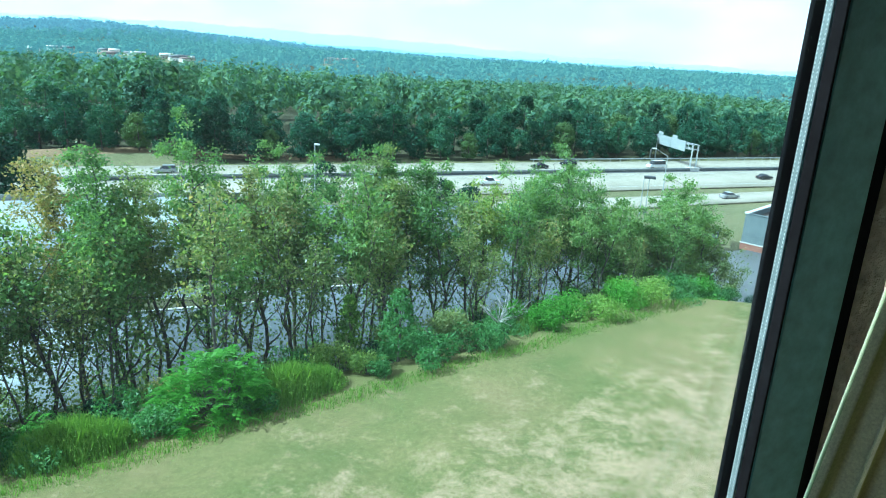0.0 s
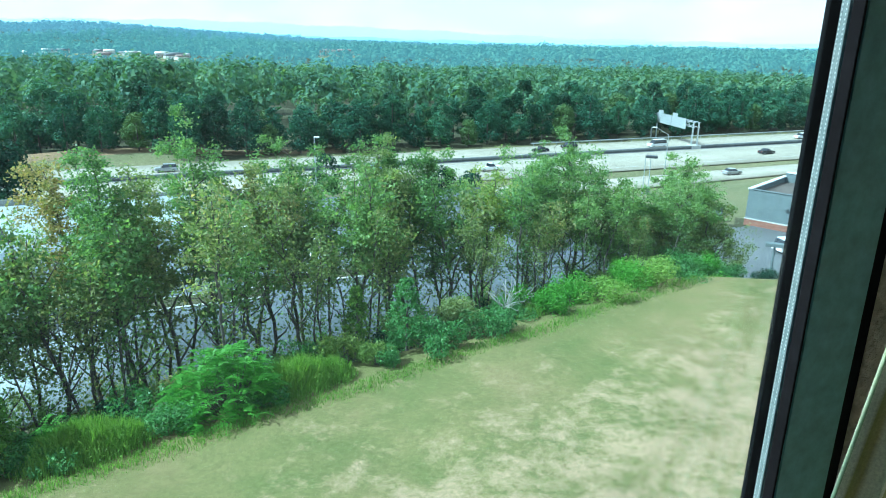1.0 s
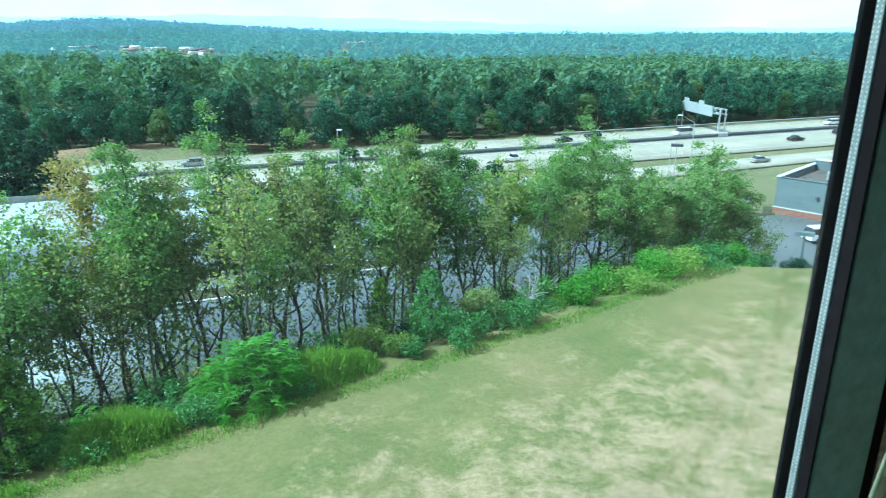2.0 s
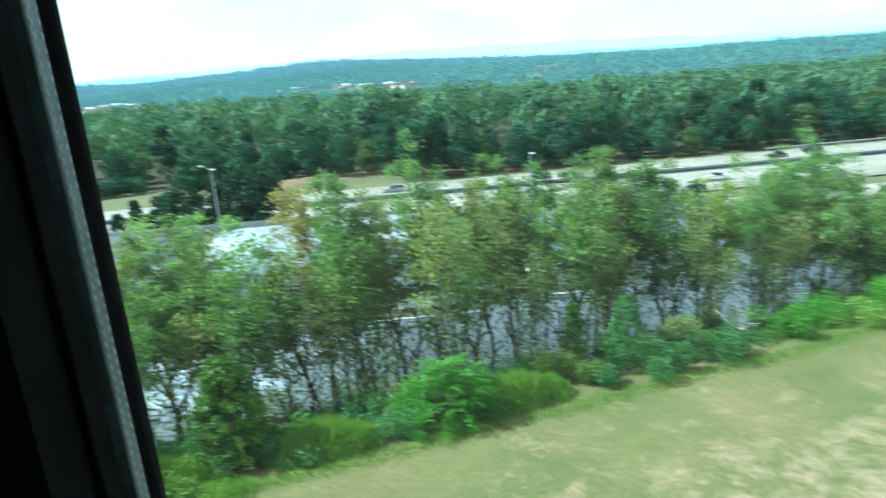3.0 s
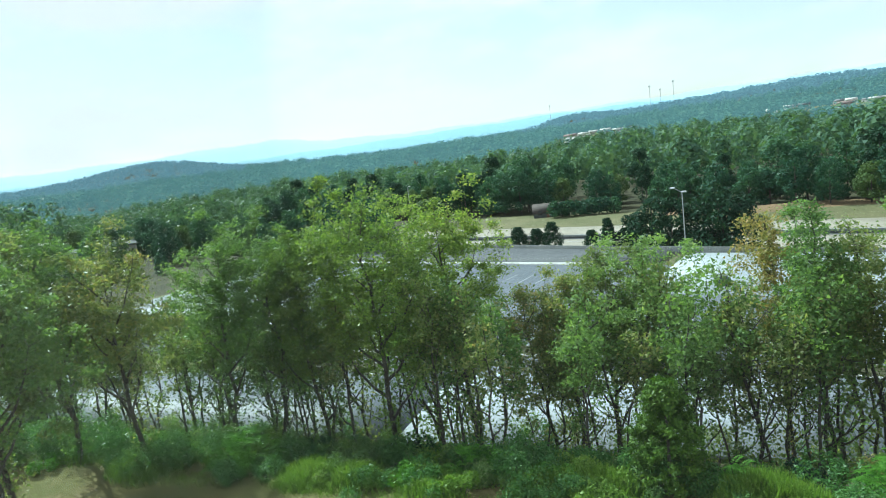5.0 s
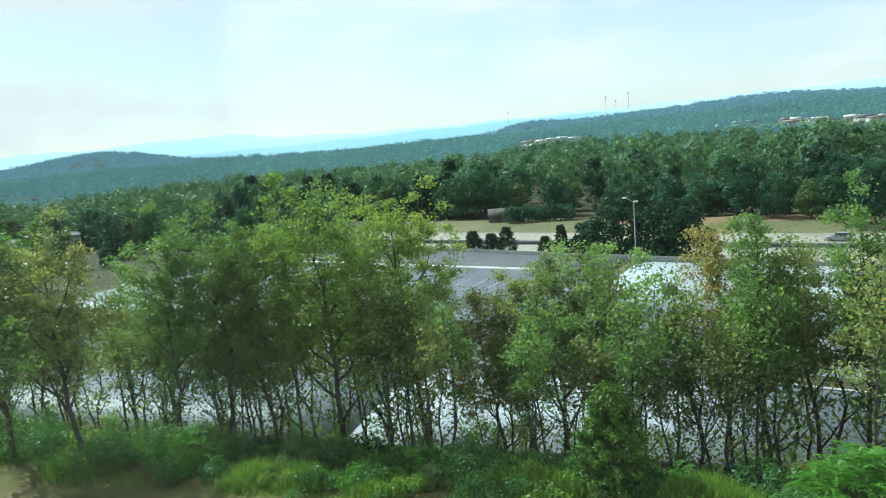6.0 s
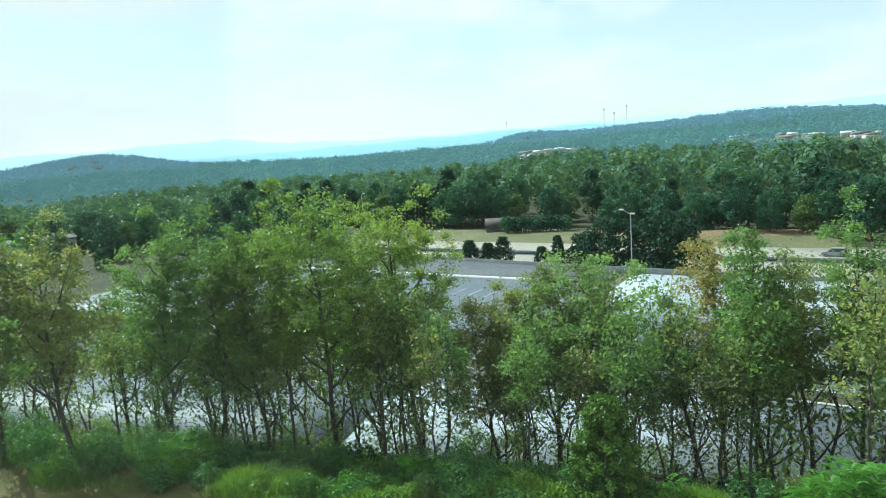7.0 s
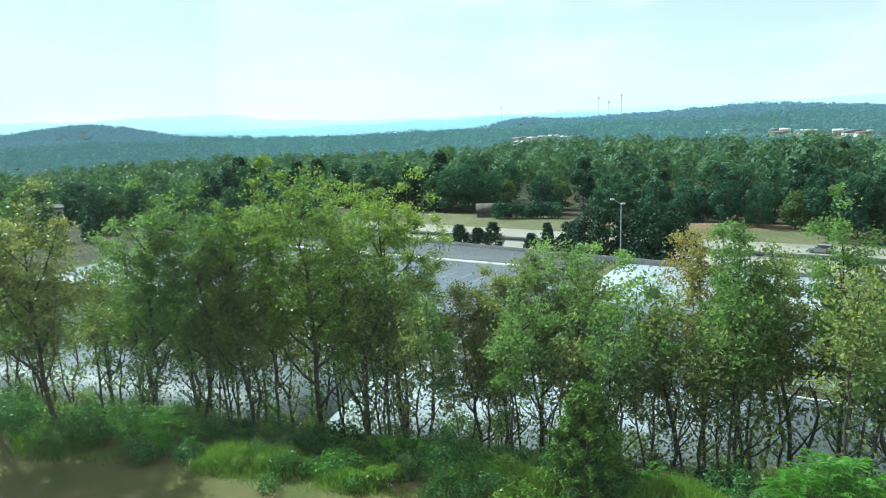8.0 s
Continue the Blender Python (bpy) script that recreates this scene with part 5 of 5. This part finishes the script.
gable_house(x, y, 49, 9, 7, 1.6, 2.6, M_darkwall, M_roofdark, "house with a dark shingled roof below the woods", None)
x, y = at_bearing(68, 625)
gable_house(x, y, 68, 18, 10, 7.0, 2.0, M_white, M_siding, "white house among the trees")


def brick_tower():
    x, y = at_bearing(81.0, 218)
    z = float(land(x, y))
    t = thing("brick_tower", "slim red brick tower with dark louvred openings", "tower", "", pose(x, y, z, 0, 0, 66))
    top = 17 - 218 * math.tan(radians(4.1)) - z
    part("shaft", box_of(-1.35, 1.35, -1.35, 1.35, -1, top - 0.8), M_towerbrick, t)
    part("corner_pier", box_of(-1.7, -1.1, -1.7, -1.1, -1, top - 0.5), M_towerbrick, t)
    part("corner_pier", box_of(1.1, 1.7, -1.7, -1.1, -1, top - 0.5), M_towerbrick, t)
    part("cornice", box_of(-1.8, 1.8, -1.8, 1.8, top - 0.8, top), M_towerbrick, t)
    for k in range(4):
        part("opening", box_of(-0.75, 0.75, -1.42, -1.3, top - 3.6 - k * 2.9, top - 1.7 - k * 2.9), M_brick, t)


brick_tower()


def flat_block(az, d, yaw, w, dp, h, z, label, panes):
    x, y = at_bearing(az, d)
    t = thing("office_block", label, "building", "", pose(x, y, float(land(x, y)) if z is None else z, 0, 0, yaw))
    part("wall", box_of(-w / 2, w / 2, -dp / 2, dp / 2, -2, h), M_tan, t)
    part("roof", box_of(-w / 2 - 0.3, w / 2 + 0.3, -dp / 2 - 0.3, dp / 2 + 0.3, h, h + 0.5), M_darkwall, t)
    for k in range(panes):
        u = -w / 2 + (k + 0.5) * w / panes
        part("window", box_of(u - 0.9, u + 0.9, -dp / 2 - 0.06, -dp / 2 + 0.02, h - 2.6, h - 0.9), M_glassdark, t)


flat_block(85.4, 225, 85, 20, 12, 4.6, None, "low flat-roofed pale building among the trees", 7)


# ---- road furniture ----
def street_lamp(x, y, z, h, arms, label, head_size=0.7, lean=0):
    t = thing("street_lamp", label, "street lamp", "lamp posts", pose(x, y, z, 0, 0, lean))
    bm = bmesh.new()
    rod(bm, (0, 0, -0.3), (0, 0, h), 0.13, 0.08, 10)
    part("pole", bm, M_steel, t)
    bm = bmesh.new()
    rod(bm, (0, 0, -0.1), (0, 0, 0.35), 0.3, 0.26, 10)
    part("base", bm, M_kerb, t)
    for ax, az_ in arms:
        bm = bmesh.new()
        rod(bm, (0, 0, h - 0.1), (ax, 0, h + az_), 0.05, 0.04, 6)
        part("arm", bm, M_steel, t)
        sx = 1 if ax > 0 else -1
        part("lamp_head", box_of(ax - 0.2 * sx, ax + head_size * sx, -0.2, 0.2, h + az_ - 0.1, h + az_ + 0.14, bevel=0.05), M_lamp, t)


x, y = at_bearing(37.9, 119)
street_lamp(x, y, float(land(x, y)), 17 - 119 * math.tan(radians(6.75)) - float(land(x, y)), ((0.12, 0.0), (-1.3, 0.75)), "tall grey lamp post with two pale heads at the lot edge", 0.6, 38)
x, y = at_bearing(11.3, 104)
street_lamp(x, y, -6.45, 17 - 104 * math.tan(radians(7.9)) + 6.45, ((0.15, 0.0),), "slim grey lamp post in the parking lot", 0.6, 11)
x, y = at_bearing(-18.2, 166)
street_lamp(x, y, HW, 8.4, ((-2.9, 1.5),), "highway lamp post with a long curved arm", 0.9, -18)
x, y = at_bearing(60.6, 240)
street_lamp(x, y, float(land(x, y)), 13.0, ((0.5, 0.1),), "lamp post in front of the woods", 0.6, 60)


def twin_post():
    x, y = at_bearing(-16.9, 108)
    t = thing("area_light", "dark flat area light on two thin posts", "lamp", "lamp posts", pose(x, y, float(land(x, y)), 0, 0, -17))
    h = 17 - 108 * math.tan(radians(9.0)) - float(land(x, y))
    for sx in (-0.55, 0.25):
        bm = bmesh.new()
        rod(bm, (sx, 0, -0.3), (sx, 0, h), 0.07, 0.06, 8)
        part("post", bm, M_steel, t)
    part("lamp_head", box_of(-0.6, 1.2, -0.45, 0.45, h, h + 0.4, bevel=0.06), M_dark, t)
    part("ballast_box", box_of(0.0, 0.5, -0.2, 0.2, 1.0, 2.2), M_darkwall, t)


twin_post()


def lot_sign():
    x, y = at_bearing(-27.2, 74)
    t = thing("pole_sign", "teal-grey lot lamp on a pale concrete base", "lamp", "", pose(x, y, -6.5, 0, 0, -27))
    bm = bmesh.new()
    rod(bm, (0, 0, 0), (0, 0, 3.6), 0.16, 0.12, 10)
    part("pole", bm, M_stucco, t)
    bm = bmesh.new()
    rod(bm, (0, 0, 0), (0, 0, 0.8), 0.35, 0.35, 12)
    part("base", bm, M_kerb, t)
    part("lamp_head", box_of(-0.9, 0.9, -0.35, 0.35, 3.6, 4.0, bevel=0.05), M_stucco, t)


lot_sign()


def gantry():
    # local x from the median out over the far lanes
    x, y = at_bearing(-20.2, 206)
    t = thing("sign_gantry", "grey steel sign gantry with pale panels over the highway", "road sign", "", pose(x, y, HW, 0, 0, 99.2))
    for ux in (0, 26.0):
        for sy in (-0.9, 0.9):
            bm = bmesh.new()
            rod(bm, (ux, sy, -0.6), (ux, sy * 0.9, 7.4), 0.25, 0.22, 8)
            part("leg", bm, M_steel, t)
    for sy, z in ((-0.8, 5.9), (0.8, 5.9), (-0.8, 7.3), (0.8, 7.3)):
        bm = bmesh.new()
        rod(bm, (-0.8, sy, z), (26.8, sy, z), 0.12, 0.12, 6)
        part("chord", bm, M_steel, t)
    for k in range(16):
        u = k * 1.65
        bm = bmesh.new()
        rod(bm, (u, 0.8, 5.9 if k % 2 else 7.3), (u + 1.65, 0.8, 7.3 if k % 2 else 5.9), 0.06, 0.06, 5)
        part("brace", bm, M_steel, t)
    for x0, x1, z0, z1 in ((4.0, 12.8, 4.9, 7.9), (13.0, 22.0, 4.9, 7.9)):
        part("sign_panel", box_of(x0, x1, 1.0, 1.12, z0, z1), M_sign, t)
        part("exit_tab", box_of(x1 - 3.4, x1 - 0.4, 1.0, 1.1, z1 + 0.04, z1 + 0.9), M_sign, t)
        for k in range(5):
            part("sign_rib", box_of(x0 + 0.2, x1 - 0.2, 1.12, 1.16, z0 + 0.3 + k * 0.58, z0 + 0.38 + k * 0.58), M_steel, t)
    part("footing", box_of(-1.2, 1.2, -1.6, 1.6, -0.2, 0.9), M_kerb, t)


gantry()


def guard_rail():
    t = thing("guard_rail", "galvanised guard rail on posts along the highway", "barrier")
    for k in range(46):
        x, y = unroad(95 + k * 3.8, 171.0)
        part("post", box_of(x - 0.08, x + 0.08, y - 0.08, y + 0.08, HW - 0.4, HW + 0.8), M_steel, t)
    a, b = unroad(94, 170.85), unroad(268, 170.85)
    bm = bmesh.new()
    rod(bm, (*a, HW + 0.6), (*b, HW + 0.6), 0.16, 0.16, 6)
    part("rail", bm, M_steel, t)


guard_rail()


# ---- vehicles ----
def car(kind, paint, label, x, y, z, yaw, group):
    long, wide, high = {"sedan": (4.7, 1.82, 1.45), "suv": (4.8, 1.92, 1.78), "pickup": (5.6, 1.98, 1.85), "van": (5.6, 2.0, 2.3)}[kind]
    # side outlines: lower body, then the glazed cabin
    lower = {"sedan": [(-.5, .2), (.5, .2), (.5, .42), (.47, .55), (.24, .64), (-.32, .66), (-.49, .62)], "suv": [(-.5, .2), (.5, .2), (.5, .42), (.47, .55), (.26, .6), (-.5, .6)],
             "pickup": [(-.5, .25), (.5, .25), (.5, .48), (.47, .56), (.24, .6), (-.5, .58)], "van": [(-.5, .17), (.5, .17), (.5, .36), (.46, .46), (.36, .52), (-.5, .52)]}[kind]
    cabin = {"sedan": [(-.36, .65), (.22, .63), (.06, .96), (-.2, 1.0)], "suv": [(-.48, .6), (.24, .59), (.1, .95), (-.42, .98)], "pickup": [(-.1, .58), (.22, .6), (.1, .97), (-.06, 1.0)], "van": [(-.49, .52), (.34, .52), (.22, .96), (-.47, 1.0)]}[kind]

    def slab(outline, half, inset):
        bm = bmesh.new()
        tops = max(p[1] for p in outline)
        lows = min(p[1] for p in outline)
        rows = []
        for sgn in (-1, 1):
            rows.append([bm.verts.new((px * long, sgn * half * (1 - inset * (pz - lows) / (tops - lows)), pz * high)) for px, pz in outline])
        bm.faces.new(rows[0])
        bm.faces.new(rows[1][::-1])
        for i in range(len(outline)):
            j = (i + 1) % len(outline)
            bm.faces.new((rows[0][j], rows[0][i], rows[1][i], rows[1][j]))
        bmesh.ops.bevel(bm, geom=list(bm.edges), offset=0.05, segments=1, affect="EDGES")
        return bm

    t = thing("car", label, "car", group, pose(x, y, z, 0, 0, yaw))
    part("body", slab(lower, wide / 2, 0.05), paint, t)
    c = part("cabin", slab(cabin, wide / 2 - 0.06, 0.16), M_carglass, t, "dark glazed cabin")
    rx = [p[0] for p in cabin[2:]]
    part("roof", box_of(min(rx) * long - 0.02, max(rx) * long + 0.02, -wide / 2 + 0.22, wide / 2 - 0.22, high * 0.965, high * 1.01, bevel=0.02), paint, t)
    for sx in (-0.31, 0.31):
        for sy in (-1, 1):
            bm = bmesh.new()
            rod(bm, (sx * long, sy * (wide / 2 - 0.2), 0.33), (sx * long, sy * (wide / 2 + 0.01), 0.33), 0.33, 0.33, 14)
            wheel = part("wheel", bm, M_tyre, t)
            bm = bmesh.new()
            rod(bm, (sx * long, sy * (wide / 2 - 0.02), 0.33), (sx * long, sy * (wide / 2 + 0.025), 0.33), 0.2, 0.2, 10)
            part("rim", bm, M_rim, wheel)
    for sy in (-0.36, 0.36):
        part("headlight", box_of(long * 0.485, long * 0.503, sy * wide - 0.18, sy * wide + 0.18, high * 0.43, high * 0.5), M_lamp, t)
        part("tail_light", box_of(-long * 0.503, -long * 0.485, sy * wide - 0.16, sy * wide + 0.16, high * 0.46, high * 0.56), M_red, t)


ROAD_YAW = 21.7
G_HW = "vehicles on the highway"
for kind, paint, label, s, p, back in (
    ("pickup", M_white, "white pickup driving on the highway", 66, 139, 0), ("sedan", M_black, "dark sedan on the far carriageway", 91, 160, 180), ("suv", M_black, "dark sport utility vehicle on the far carriageway", 102, 163.2, 180),
    ("sedan", M_black, "dark sedan on the highway", 150, 138.7, 0), ("suv", M_black, "dark hatchback on the highway", 171, 143, 0), ("suv", M_white, "white sport utility vehicle on the far carriageway", 186, 159.3, 180),
    ("van", M_white, "white van on the far carriageway", 128, 157.6, 180), ("sedan", M_silver, "silver sedan on the slip road", 118, 118, 0), ("suv", M_silver, "silver vehicle on the far carriageway", -4, 160, 180), ("sedan", M_blue, "blue-grey car on the highway", 40, 146, 0)):
    x, y = unroad(s, p)
    car(kind, paint, label, x, y, HW + 0.01, ROAD_YAW + back, G_HW)
G_LOT = "parked cars"
for kind, paint, label, az, d, yaw in (
    ("suv", M_white, "white sport utility vehicle parked in the lot", 11.7, 72, -70), ("sedan", M_white, "white sedan parked in the lot", 17.6, 82, -70), ("suv", M_silver, "silver car parked in the lot", 20.6, 80, -70),
    ("sedan", M_black, "dark sedan parked in the lot", 14.6, 84, -70), ("sedan", M_white, "white sedan parked behind the trees", 61.5, 92, 20), ("suv", M_white, "white vehicle parked behind the trees", 66.5, 88, 20), ("sedan", M_silver, "silver sedan parked behind the trees", 71.0, 96, 20),
    ("sedan", M_black, "dark sedan parked behind the trees", 75.5, 92, 20), ("suv", M_silver, "silver vehicle parked behind the trees", 79.5, 104, 20)):
    x, y = at_bearing(az, d)
    car(kind, paint, label, x, y, -6.44, yaw, G_LOT)
x, y = at_bearing(-28.6, 86)
car("suv", M_white, "white car parked beside the restaurant", x, y, -6.49, 10, G_LOT)

# kerbed planting islands and painted bays of the lot
for i, (az, d, L) in enumerate(((21.5, 62, 12), (10.5, 66, 16), (33, 70, 12), (56, 72, 16), (69, 74, 16), (45, 74, 12))):
    x, y = at_bearing(az, d)
    t = thing("lot_island", "kerbed planting island with dark soil", "traffic island", "islands in the lot", pose(x, y, -6.45, 0, 0, ROAD_YAW))
    part("kerb_ring", box_of(-L / 2, L / 2, -1.5, 1.5, 0, 0.16, bevel=0.08), M_kerb, t)
    part("soil", box_of(-L / 2 + 0.25, L / 2 - 0.25, -1.25, 1.25, 0.1, 0.2, bevel=0.03), M_floor_woods, t)
bay = None
for i in range(48):
    s, p = (-60 + (i % 24) * 3.0, 71 if i < 24 else 90)
    x, y = unroad(s, p)
    if bay is None:
        bay = new("bay_line", bpy.data.meshes.new("bay_line"))
        bm = box_of(-0.06, 0.06, -2.6, 2.6, 0, 0.006)
        bm.to_mesh(bay.data)
        bm.free()
        bay.data.materials.append(M_paint)
        tagged(bay, "white painted parking bay line", "road marking", "bay lines in the lot")
        bay.matrix_basis = pose(x, y, -6.446, 0, 0, ROAD_YAW)
    else:
        copy_thing(bay, pose(x, y, -6.446, 0, 0, ROAD_YAW))

x, y = at_bearing(35.3, 92)
t = thing("utility_box", "green-grey utility cabinet on the white slab", "cabinet", "", pose(x, y, -6.38, 0, 0, 30))
part("cabinet", box_of(-0.8, 0.8, -0.6, 0.6, 0, 1.1, bevel=0.06), M_stucco, t)
part("lid", box_of(-0.85, 0.85, -0.65, 0.65, 1.1, 1.18, bevel=0.03), M_darkwall, t)

# radio masts on the wooded ridge
for az, d, el in ((40.0, 1880, 1.95), (38.2, 1900, 2.1), (48.0, 2050, 1.5), (39.2, 1890, 1.6)):
    x, y = at_bearing(az, d)
    z = float(land(x, y))
    t = thing("radio_mast", "thin pale radio mast on a wooded ridge", "mast", "radio masts", pose(x, y, z))
    h = 17 + d * math.tan(radians(el)) - z
    bm = bmesh.new()
    rod(bm, (0, 0, -1), (0, 0, h), 0.8, 0.5, 5)
    part("mast", bm, M_steel, t)
    part("antenna", box_of(-1.8, 1.8, -1.0, 1.0, h - 4, h), M_sign, t)
